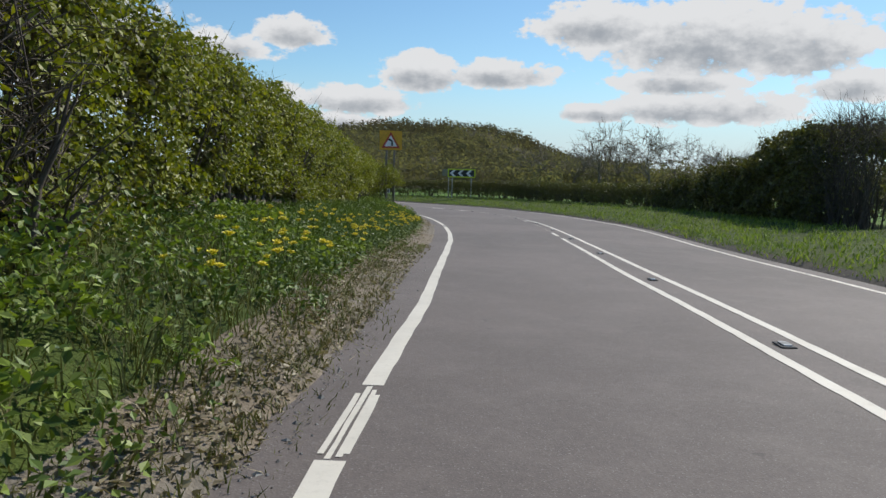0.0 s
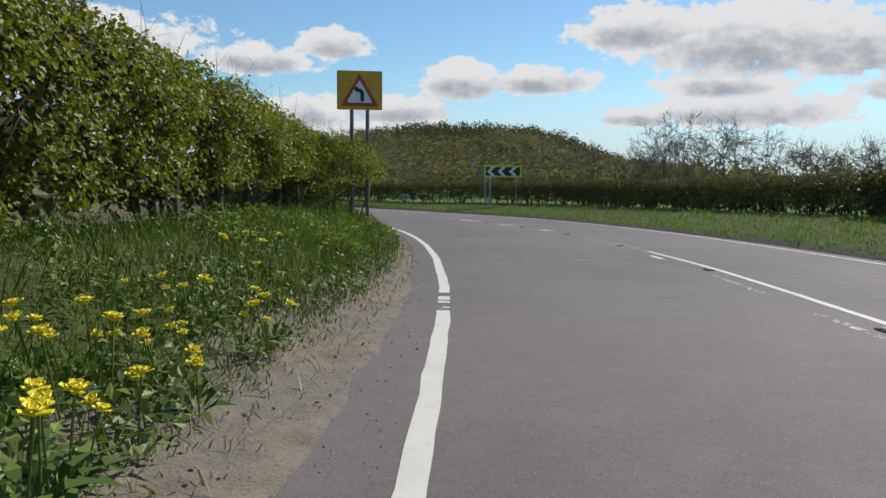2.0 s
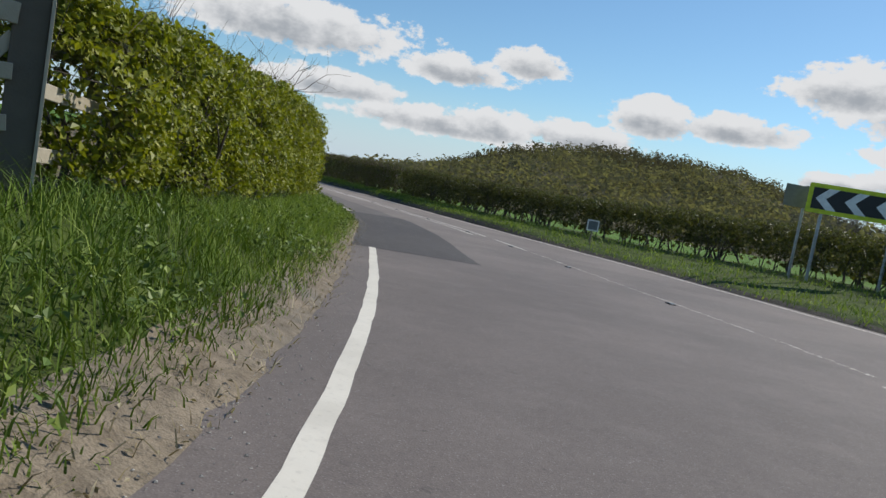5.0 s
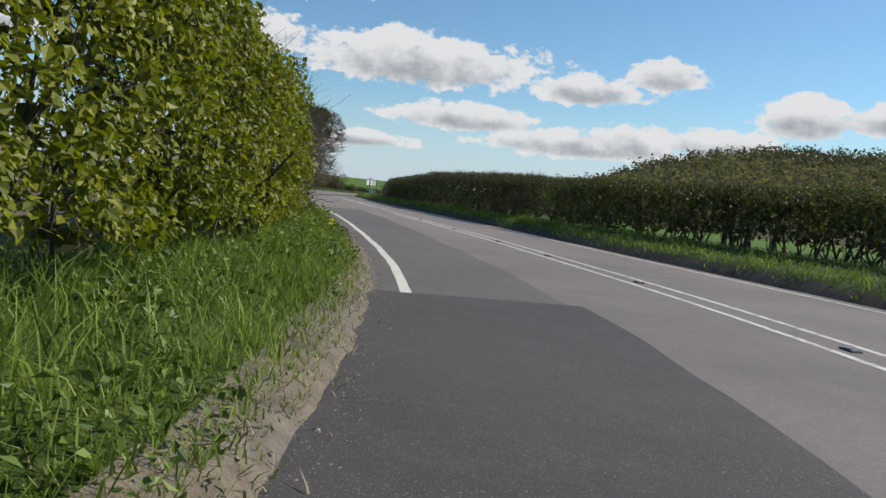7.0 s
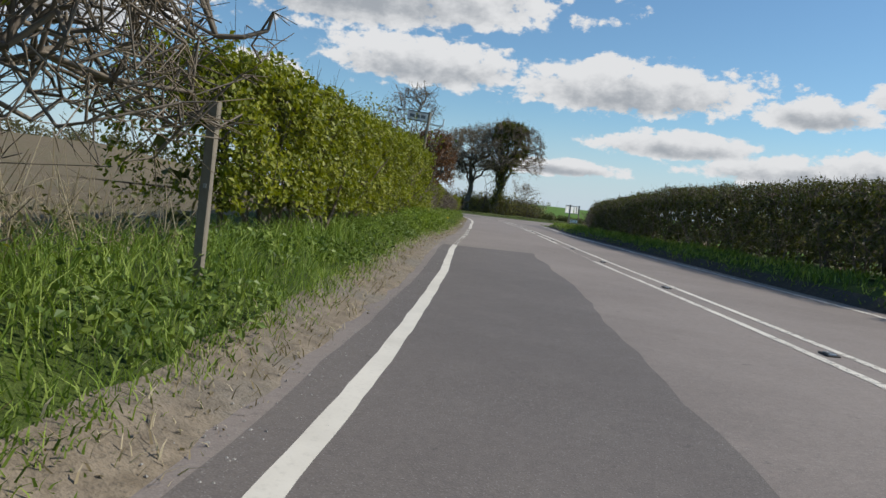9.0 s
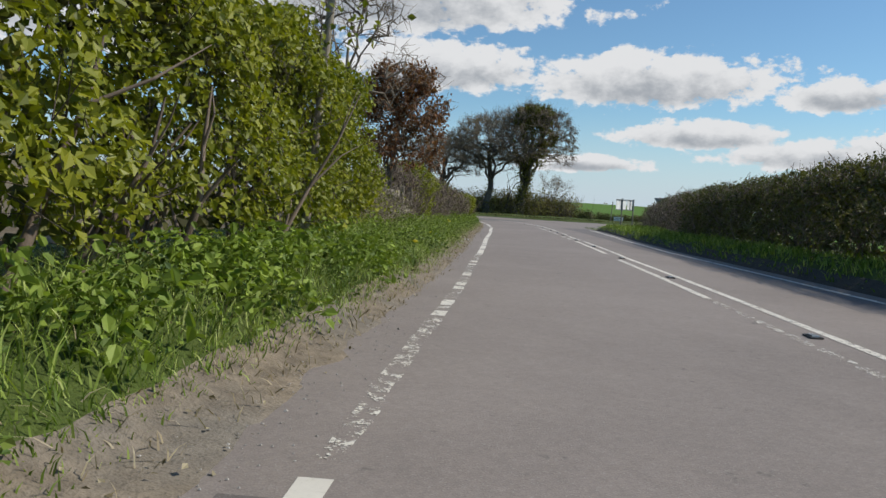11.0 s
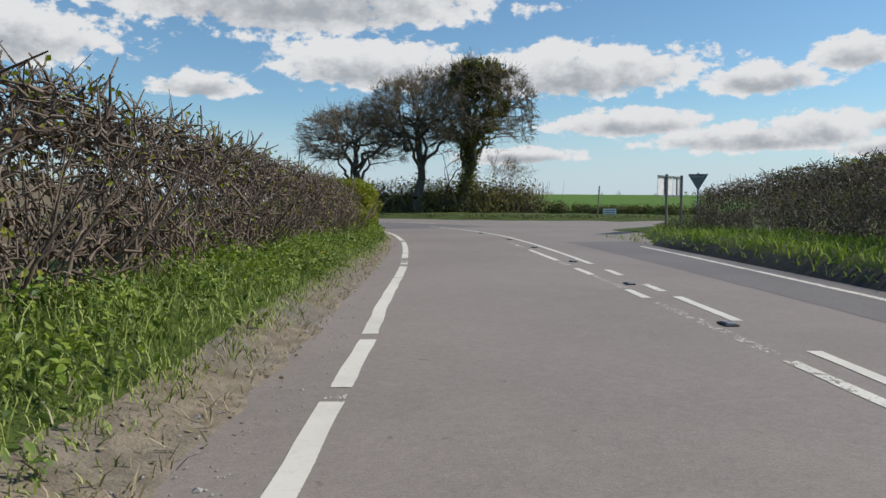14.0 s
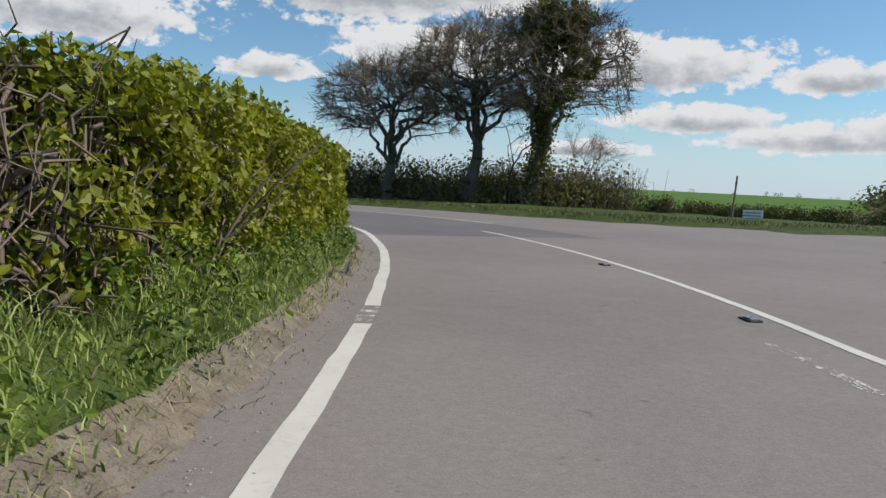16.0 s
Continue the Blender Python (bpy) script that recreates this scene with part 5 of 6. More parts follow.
tree("thin bare leaning trunk between two oaks", (-99.7, 152.9, stand(-99.7, 152.9)), 0.0, 15, 7.5, 0.13, BARK, lean=(0.3, 0.3), limbs=3, levels=4, fork=(2, 4), trunk=0.45, wobble=0.18, shrink=0.65, spray=(2, 0.4, 0.008, SPRAY))
dome_tree("young tree holding withered copper-brown leaves", *[float(v) for v in at(120.4, -2.22)[:2]], 31, 3.85, 1.1, 0.6, 0.075, BARK, (0.2, 0.21), 10, counts=(70, 200), twigs=900, leaf=(COPPER, 6500, 0.05), fine=0.45, first=6)
dome_tree("slim bare grey sapling behind a fence", *[float(v) for v in at(118.5, -2.8)[:2]], 37, 5.6, 1.3, 1.3, 0.062, STEM, (0.0, 0.1), 10, counts=(60, 170), twigs=900, fine=0.4)
dome_tree("bare thorn tree spreading thin branches over a hedge gap", *[float(v) for v in at(91.8, -1.95)[:2]], 41, 3.0, 1.35, 0.2, 0.05, STEM, (-0.1, 0.1), 16, counts=(190, 650), twigs=4000, fine=0.3, first=2)
tree("bare twiggy tree rising above the hedge", at(79.5, -3.4, 0.2), 0.3, 47, 5.4, 0.07, STEM, limbs=7, levels=3, fork=(3, 5), trunk=0.45, upward=0.4, wobble=0.2, shrink=0.7)
tree("young leafing tree standing by the hedge", at(113.0, -2.8, 0.2), 0.2, 43, 4.1, 0.05, TWIG_DARK, HAWTHORN, 0.06, 16, 0.14, limbs=6, levels=3, fork=(3, 5), trunk=0.3, upward=0.4)

far_tree = dict(limbs=6, levels=4, fork=(3, 5), trunk=0.3, upward=0.25, wobble=0.25, shrink=0.72)
for i, (azd, dist, h, seed) in enumerate([(8.0, 150, 10.5, 51), (9.3, 155, 8.5, 52), (11.6, 150, 9.8, 53), (13.4, 160, 9.0, 54), (3.3, 170, 7.5, 55), (6.2, 165, 7.0, 56), (16.5, 150, 7.5, 57), (19.5, 140, 7.0, 58), (24.0, 120, 6.5, 59)]):
    x, y = -3.9 + dist * math.sin(radians(azd)), -3.7 + dist * math.cos(radians(azd))
    tree("bare grey tree standing beyond the fields", (x, y, -0.9), i * 1.3, seed, h * 1.42, 0.28, OAK_TWIG, group="bare trees beyond the fields", thin=0.03, spray=(1, 1.1, 0.022, OAK_TWIG), **far_tree)


def far_clumps(name, label, spots, size, leaf, seed, per=60, flat=0.8, card=0.16):
    """Leafy masses far off: spots (n, 3), size (n)."""
    r = np.random.default_rng(seed)
    n = len(spots)
    d = r.normal(0, 1, (n, per, 3))
    d /= np.linalg.norm(d, axis=2)[:, :, None]
    d[:, :, 2] = np.abs(d[:, :, 2])
    p = spots[:, None] + d * (size * 0.5)[:, None, None] * r.uniform(0.55, 1.0, (n, per, 1)) * np.array([1, 1, flat * 2])
    solid(name, leaves(name, p.reshape(-1, 3), d.reshape(-1, 3) + np.array([[0, 0, 0.4]]), np.repeat(size * card, per), seed=seed), leaf, label=label, category="trees", kind="stuff")


r0 = np.random.default_rng(61)
azs = np.radians(r0.uniform(2, 34, 210))
ds = r0.uniform(150, 260, 210)
far_clumps("far_trees", "hazy belt of budding trees beyond the fields", np.stack([-4 + ds * np.sin(azs), -4 + ds * np.cos(azs), np.full(210, -1.5)], 1), r0.uniform(8.0, 12.5, 210), WOODS, 62, 190, card=0.052)
u = r0.uniform(0, 1, 230)
far_clumps("undergrowth", "budding green-brown scrub below the oaks", np.stack([-95 - 15 * u + r0.normal(0, 0.7, 230), 159.0 - 13 * u + r0.normal(0, 0.7, 230), np.full(230, -0.1)], 1), r0.uniform(2.4, 4.6, 230), WOODS_BUD, 63, 100, card=0.04)
n = 2000
u = r0.uniform(0, 1, n)
p = np.stack([-94.5 - 16 * u + r0.normal(0, 0.9, n), 159.2 - 13.5 * u + r0.normal(0, 0.9, n), np.full(n, -0.2)], 1)
q = p + np.stack([r0.normal(0, 0.5, n), r0.normal(0, 0.5, n), r0.uniform(0.9, 3.1, n)], 1)
solid("scrub_stems", tubes("scrub_stems", p, q, np.full(n, 0.022), np.full(n, 0.008), 4), STEM, label="thin upright bare stems below the oaks", category="scrub", kind="stuff")
u = r0.uniform(0, 1, 150)
far_clumps("far_hedge", "low brown-green hedge along the far side of a junction", np.stack([-91.5 + 13 * u, 155.6 + 2.2 * u + r0.normal(0, 0.3, 150), np.full(150, -0.1)], 1), r0.uniform(0.9, 1.2, 150) * (1.45 - 0.45 * np.minimum(1, 3 * u)), HAWTHORN_DARK, 64, 100, card=0.068)
azs = np.radians(r0.uniform(-60, -14, 110))
ds = r0.uniform(600, 900, 110)
far_clumps("far_hedgerow", "thin line of trees on the skyline past green fields", np.stack([-60 + ds * np.sin(azs), 110 + ds * np.cos(azs), np.full(110, -1.0)], 1), r0.uniform(3, 7, 110), WOODS, 65, 40, card=0.11)


def rise(name, label, x0, y0, az0, az1, azs, tops, base, mat, woods, seed, wood_size=(5, 9)):
    """Gently rising farmland seen over the hedges, with trees along its skyline."""
    th = np.radians(np.linspace(az0, az1, 27))
    top = np.interp(np.degrees(th), azs, tops)
    verts, faces = [], []
    ks = [(45, -0.3), (110, 0.3), (190, 0.75), (260, 1.0), (420, 1.0)]
    for d, k in ks:
        for a, e in zip(th, top):
            verts.append((x0 + d * math.sin(a), y0 + d * math.cos(a), base + d * math.tan(radians(e * k)) * (0.6 if d > 400 else 1)))
    n = len(th)
    for j in range(len(ks) - 1):
        for i in range(n - 1):
            faces.append((j * n + i, j * n + i + 1, (j + 1) * n + i + 1, (j + 1) * n + i))
    solid(name, mesh_from(name, verts, faces), mat, label=label, category="field", kind="structure")
    r = np.random.default_rng(seed)
    a = np.radians(r.uniform(az0 + 3, az1 - 3, woods))
    d = r.uniform(255, 300, woods)
    e = np.interp(np.degrees(a), np.degrees(th), top)
    far_clumps("far_woods", "brown leafless trees along the skyline of a field", np.stack([x0 + d * np.sin(a), y0 + d * np.cos(a), base - 0.5 + d * np.tan(np.radians(e))], 1), r.uniform(*wood_size, woods), WOODS, seed + 1, 50, card=0.1)


rise("rising_field", "gently rising pale brown stubble field", -52, 92, -112, -60, [-112, -104, -96, -84, -72, -66, -60], [0.3, 1.2, 1.9, 2.3, 2.1, 1.1, -0.2], -1.0, STUBBLE, 170, 66)
rise("green_field", "bright green crop field rising to the skyline", -84, 128, -52, 4, [-52, -44, -30, -20, -8, 4], [0.7, 1.0, 0.85, 0.7, 0.5, -0.1], -0.75, FIELD, 26, 68, (1.2, 3.5))


# ------------------------------------------------------------- signs
def flat_shape(points, y, depth=0.004):
    """A thin plate in the sign's plane from its outline in x and z; its front faces -y."""
    bm = bmesh.new()
    vs = [bm.verts.new((x, y, z)) for x, z in points]
    f = bm.faces.new(vs)
    geo = bmesh.ops.extrude_face_region(bm, geom=[f])
    bmesh.ops.translate(bm, verts=[v for v in geo["geom"] if isinstance(v, bmesh.types.BMVert)], vec=(0, depth, 0))
    bmesh.ops.triangulate(bm, faces=[f for f in bm.faces if len(f.verts) > 4])
    bmesh.ops.recalc_face_normals(bm, faces=list(bm.faces))
    return bm


def rounded(points, radius, steps=5):
    out = []
    n = len(points)
    for i in range(n):
        p, a, b = (Vector(points[k % n]) for k in (i, i - 1, i + 1))
        u, v = (a - p).normalized() * radius, (b - p).normalized() * radius
        for k in range(steps + 1):
            t = k / steps
            out.append(tuple((p + u) * (1 - t) ** 2 + p * 2 * t * (1 - t) + (p + v) * t * t))
    return out


def triangle(side, cz, down=False):
    h = side * math.sqrt(3) / 2
    q = [(-side / 2, cz - h / 3), (side / 2, cz - h / 3), (0, cz + 2 * h / 3)]
    return [(x, 2 * cz - z) for x, z in reversed(q)] if down else q


def warning_sign():
    g = stand(-9.14, 35.42, 0.2)
    ob = thing("warning_sign", pose(-9.14, 35.42, g, 0, 0, 14.0), label="yellow-backed triangular left-bend warning sign on two steel posts", category="road sign")
    zb, zt = 4.6 - g, 5.58 - g
    cz = (zb + zt) / 2
    board = part("backing_board", flat_shape(rounded([(-0.575, zb), (0.575, zb), (0.575, zt), (-0.575, zt)], 0.04), -0.03, 0.012), YELLOW, ob)
    tri = triangle(0.96, cz - 0.12)
    part("red_triangle", flat_shape(rounded(tri, 0.07), -0.036), RED, board, "red triangle border")
    part("white_face", flat_shape(rounded(triangle(0.66, cz - 0.12), 0.04), -0.041), WHITE, board, "white inner triangle")
    z0 = cz - 0.30
    arrow = [(0.02, z0 + 0.02), (0.115, z0 + 0.02), (0.115, z0 + 0.22), (0.095, z0 + 0.285), (0.04, z0 + 0.335), (-0.04, z0 + 0.36), (-0.03, z0 + 0.405), (-0.165, z0 + 0.345), (-0.06, z0 + 0.235), (-0.05, z0 + 0.27), (0.0, z0 + 0.25), (0.02, z0 + 0.2)]
    part("bend_arrow", flat_shape(arrow, -0.046), BLACK, board, "black arrow bending left")
    for x in (-0.2, 0.2):
        post = part("post", tube_bm((x, 0.03, 0), (x, 0.03, zt - 0.08), 0.05), POST_GREY, ob)
        part("cap", tube_bm((x, 0.03, zt - 0.08), (x, 0.03, zt - 0.06), 0.047), SIGN_GREY, post)
        for z in (zb + 0.2, zt - 0.25):
            part("clip", box_bm(((x, 0.0, z), (0.13, 0.05, 0.035), None)), STEEL, post)


def chevron_sign():
    g = stand(-6.95, 71.25, 0.2)
    ob = thing("chevron_sign", pose(-6.95, 71.25, g, 0, 0, 3.0), label="long black and white chevron board with a bright yellow-green border", category="road sign")
    zb, zt, w = 2.9 - g, 3.76 - g, 1.37
    board = part("board", flat_shape(rounded([(-w, zb), (w, zb), (w, zt), (-w, zt)], 0.05), -0.03, 0.014), LIME, ob, "fluorescent yellow-green border")
    b = 0.12
    part("black_panel", flat_shape([(-w + b, zb + b), (w - b, zb + b), (w - b, zt - b), (-w + b, zt - b)], -0.036), BLACK, board)
    cz, hh = (zb + zt) / 2, (zt - zb) / 2 - b
    for x in (-1.16, -0.38, 0.44):
        part("chevron", flat_shape([(x, cz), (x + 0.32, cz + hh), (x + 0.6, cz + hh), (x + 0.28, cz), (x + 0.6, cz - hh), (x + 0.32, cz - hh)], -0.041), WHITE, board, "white chevron pointing left")
    for x in (-0.92, 0.98):
        part("post", tube_bm((x, 0.04, 0), (x, 0.04, zt - 0.1), 0.05), STEEL, ob)
    ob = thing("road_sign", pose(-8.55, 71.9, g, 0, 0, 24), label="grey steel back of a sign beside the chevron board", category="road sign")
    part("plate", box_bm(((0, 0, 3.34 - g), (0.74, 0.02, 0.66), None), bevel=0.006), SIGN_GREY, ob)
    part("post", tube_bm((0.32, 0.05, 0), (0.32, 0.05, 3.7 - g), 0.045), STEEL, ob)


def junction_signs():
    g = stand(-68.12, 131.3, 0.2)
    ob = thing("direction_sign", pose(-68.12, 131.25, g, 0, 0, math.degrees(math.atan2(1.67, -0.29))), label="pale framed back of a direction sign on two posts", category="road sign")
    top = 1.85 - g
    for x in (0.0, 1.7):
        post = part("post", tube_bm((x, 0, 0), (x, 0, top), 0.045), TIMBER, ob, "weathered grey post")
        part("sleeve", tube_bm((x, 0, top - 0.75), (x, 0, top + 0.03), 0.052), SIGN_GREY, post)
    for x0, x1 in ((-0.75, 0.72), (0.9, 1.66)):
        panel = part("panel", box_bm((((x0 + x1) / 2, 0.06, top - 0.36), (x1 - x0, 0.012, 0.66), None)), WHITE, ob, "pale grey sheet")
        for z in (top - 0.04, top - 0.69):
            part("rail", box_bm((((x0 + x1) / 2, 0.03, z), (x1 - x0 + 0.06, 0.04, 0.05), None)), SIGN_GREY, panel)
        part("stile", box_bm((((x0 + x1) / 2, 0.035, top - 0.36), (0.04, 0.035, 0.66), None)), SIGN_GREY, panel)
    g = stand(-71.7, 141.2, 0.2)
    ob = thing("give_way_sign", pose(-71.69, 141.24, g, 0, 0, 28), label="grey back of an upside-down triangular give way sign", category="road sign")
    part("plate", flat_shape(rounded(triangle(0.92, 2.22 - 0.27 - g, True), 0.06), -0.02, 0.015), SIGN_GREY, ob)
    part("post", tube_bm((0, 0.03, 0), (0, 0.03, 2.27 - g), 0.042), SIGN_GREY, ob)
    part("channel", box_bm(((0, -0.03, 2.08 - g), (0.5, 0.025, 0.04), None)), STEEL, ob)
    g = stand(-82.2, 150.75, 0.2)
    ob = thing("notice_board", pose(-82.2, 150.75, g, 0, 0, 48), label="small white notice board with grey lines on two short legs", category="sign")
    zc = 0.45 - g
    board = part("board", box_bm(((0, 0, zc - 0.28), (0.9, 0.03, 0.56), None), bevel=0.008), WHITE, ob)
    for i, (x, wd) in enumerate(((0, 0.7), (-0.05, 0.78), (0.03, 0.6), (0, 0.74))):
        part("text_bar", box_bm(((x, -0.018, zc - 0.12 - i * 0.13), (wd, 0.005, 0.045), None)), SIGN_GREY, board, "dark unreadable line of writing")
    for x in (-0.32, 0.32):
        part("leg", box_bm(((x, 0.04, zc / 2 - 0.1), (0.07, 0.05, zc + 0.1), None)), TIMBER_DARK, ob)
    g = stand(-83.3, 151.2, 0.2)
    ob = thing("marker_pole", pose(-83.3, 151.2, g), label="thin leaning wooden pole standing in grass", category="pole")
    part("shaft", tube_bm((-0.12, 0, 0), (0.03, 0, 1.97 - g), 0.05, 0.04), TIMBER, ob)
    part("band", tube_bm((0.0, 0, 1.6 - g), (0.006, 0, 1.68 - g), 0.056), SIGN_GREY, ob)
    g = stand(-15.0, 76.2, 0.2)
    ob = thing("notice", pose(-15.0, 76.15, g, 0, 0, 20), label="small square white-edged notice in front of a hedge", category="sign")
    zc = 1.23 - g
    frame_ = part("frame", box_bm(((0, 0, zc + 0.19), (0.46, 0.03, 0.05), None), ((0, 0, zc - 0.19), (0.46, 0.03, 0.05), None), ((-0.205, 0, zc), (0.05, 0.03, 0.35), None), ((0.205, 0, zc), (0.05, 0.03, 0.35), None)), WHITE, ob)
    part("panel", box_bm(((0, 0.008, zc), (0.37, 0.015, 0.35), None)), SIGN_GREY, frame_)
    part("post", tube_bm((0, 0.05, 0), (0, 0.05, zc + 0.2), 0.035), TIMBER, ob)


def finger_post():
    x, y, z = at(112.6, -1.82, float(land(112.6, -1.82)) - 0.3)
    ob = thing("finger_post", pose(x, y, z, 0, 4.5, heading(112.6)), label="pale leaning finger post overgrown by hedge leaves", category="road sign")
    part("post", tube_bm((0, 0, 0), (0, 0, 3.75), 0.05, 0.045), TIMBER, ob, "pale weathered round post")
    arm = part("arm", box_bm(((-0.37, -0.03, 3.55), (0.66, 0.02, 0.30), None), bevel=0.004), WHITE, ob, "white framed name arm")
    for zz in (3.41, 3.69):
        part("edge", box_bm(((-0.37, -0.045, zz), (0.68, 0.02, 0.035), None)), SIGN_GREY, arm)
    for xx, wd in ((-0.55, 0.16), (-0.36, 0.12), (-0.19, 0.14)):
        part("text_bar", box_bm(((xx, -0.044, 3.55), (wd, 0.008, 0.10), None)), SIGN_GREY, arm, "dark unreadable letters")
    bracket = part("bracket", box_bm(((0.25, 0, 3.36), (0.5, 0.03, 0.045), None)), WHITE, ob, "thin white bracket")
    part("upright", box_bm(((0.48, 0, 3.49), (0.04, 0.028, 0.22), None)), WHITE, bracket)


warning_sign()
finger_post()
chevron_sign()
junction_signs()


# ------------------------------------------------------------- timber
def post_bm(w, d, h, seed, top=0.0):
    """A rough squared post with worn edges and a weathered top."""
    r = random.Random(seed)
    bm = bmesh.new()
    bmesh.ops.create_cube(bm, size=1.0, matrix=Matrix.Translation((0, 0, h / 2)) @ Matrix.Diagonal((w, d, h, 1)))
    bmesh.ops.subdivide_edges(bm, edges=[e for e in bm.edges if abs(e.verts[0].co.z - e.verts[1].co.z) > h / 2], cuts=5, use_grid_fill=True)
    bmesh.ops.bevel(bm, geom=[e for e in bm.edges if abs(e.verts[0].co.z - e.verts[1].co.z) > 0.01], offset=0.008, segments=1, affect="EDGES")
    for v in bm.verts:
        v.co.x += r.uniform(-0.004, 0.004)
        v.co.y += r.uniform(-0.004, 0.004)
        if v.co.z > h * 0.97:
            v.co.z += r.uniform(-0.02, 0.02) + top * v.co.x
    return bm


def rail_bm(a, b, h=0.09, d=0.03):
    """A plank from a to b."""
    a, b = Vector(a), Vector(b)
    way = (b - a).normalized()
    side = way.cross(Vector((0, 0, 1))).normalized()
    up = side.cross(way)
    m = Matrix((way, side, up)).transposed().to_4x4()
    m.translation = (a + b) / 2
    bm = bmesh.new()
    bmesh.ops.create_cube(bm, size=1.0, matrix=m @ Matrix.Diagonal(((b - a).length, d, h, 1)))
    bmesh.ops.bevel(bm, geom=list(bm.edges), offset=0.005, segments=1, affect="EDGES")
    return bm


def field_gate():
    # hinge end nearer the road's bend, latch post beside the clipped hedge
    a, b = Vector((-16.1, 49.75, 0)), Vector((-15.17, 50.85, 0))
    z = stand(-15.45, 50.3, 0.0)
    for (x, y), h, wd, seed, label in (((-15.24, 50.95), 1.64, 0.22, 3, "thick dark weathered gatepost at a field entrance"), ((-16.5, 49.93), 1.65, 0.18, 4, "dark leaning gatepost half hidden in leaves")):
        ob = thing("gatepost", pose(x, y, z - 0.3, 0, 3 if seed == 4 else 0, 48), label=label, category="gatepost")
        part("shaft", post_bm(wd, wd, h + 0.3, seed, 0.2), TIMBER_DARK, ob)
        # pale strip added to give the post a sunlit side
        part("lit_side", box_bm(((0.5 * wd + 0.012, -0.1, 0.3 + h * 0.5), (0.022, 0.09, h * 0.94), None)), TIMBER_PALE, ob, "pale strip standing for the sunlit side")
    ob = thing("field_gate", Matrix.Translation((a.x, a.y, z)), label="grey weathered five-bar wooden field gate, closed", category="gate")
    d = b - a
    for h0, h1, hh in ((0.0, 0.16, 0.10), (0.42, 0.54, 0.11), (0.84, 0.88, 0.11), (1.36, 1.26, 0.14)):
        part("bar", rail_bm((0, 0, h0), (d.x * 0.97, d.y * 0.97, h1), hh, 0.035), TIMBER_PALE, ob)
    part("stile", rail_bm((-0.1, -0.12, -0.05), (0.05, 0.06, 1.5), 0.11, 0.06), TIMBER_PALE, ob)
    part("stile", rail_bm((d.x, d.y, 0.02), (d.x, d.y, 1.4), 0.09, 0.05), TIMBER_DARK, ob)
    n = Vector((d.y, -d.x, 0)).normalized() * 0.045
    for u0, z0, u1, z1, side, hh in ((0.03, 1.02, 0.27, -0.1, 1, 0.09), (0.5, 1.3, 0.76, 0.05, 1, 0.07), (-0.02, 0.12, 0.46, 1.2, -1, 0.09), (0.38, 0.0, 0.96, 1.12, -1, 0.09)):
        part("brace", rail_bm(Vector((d.x * u0, d.y * u0, z0)) + n * side, Vector((d.x * u1, d.y * u1, z1)) + n * side, hh, 0.025), TIMBER_PALE, ob)
    ob = thing("rail_fence", Matrix.Translation((-16.5, 49.93, z)), label="short pale broken rails beside the gatepost", category="fence")
    for h, x in ((0.35, -0.9), (0.75, -0.8), (1.35, -0.7)):
        part("rail", rail_bm((0, 0, h), (x, x * 1.1, h - 0.06), 0.12, 0.03), TIMBER_PALE, ob)
    part("rail", rail_bm((0.1, 0, 1.25), (-0.55, -0.6, 0.75), 0.10, 0.03), TIMBER_PALE, ob)
    ob = thing("rail_fence", Matrix.Translation((-15.24, 50.95, z)), label="two short rails running from gatepost into hedge", category="fence")
    for h in (0.35, 0.8):
        part("rail", rail_bm((0.05, 0.1, h), (-0.35, 1.0, h - 0.05), 0.11, 0.03), TIMBER_PALE, ob)


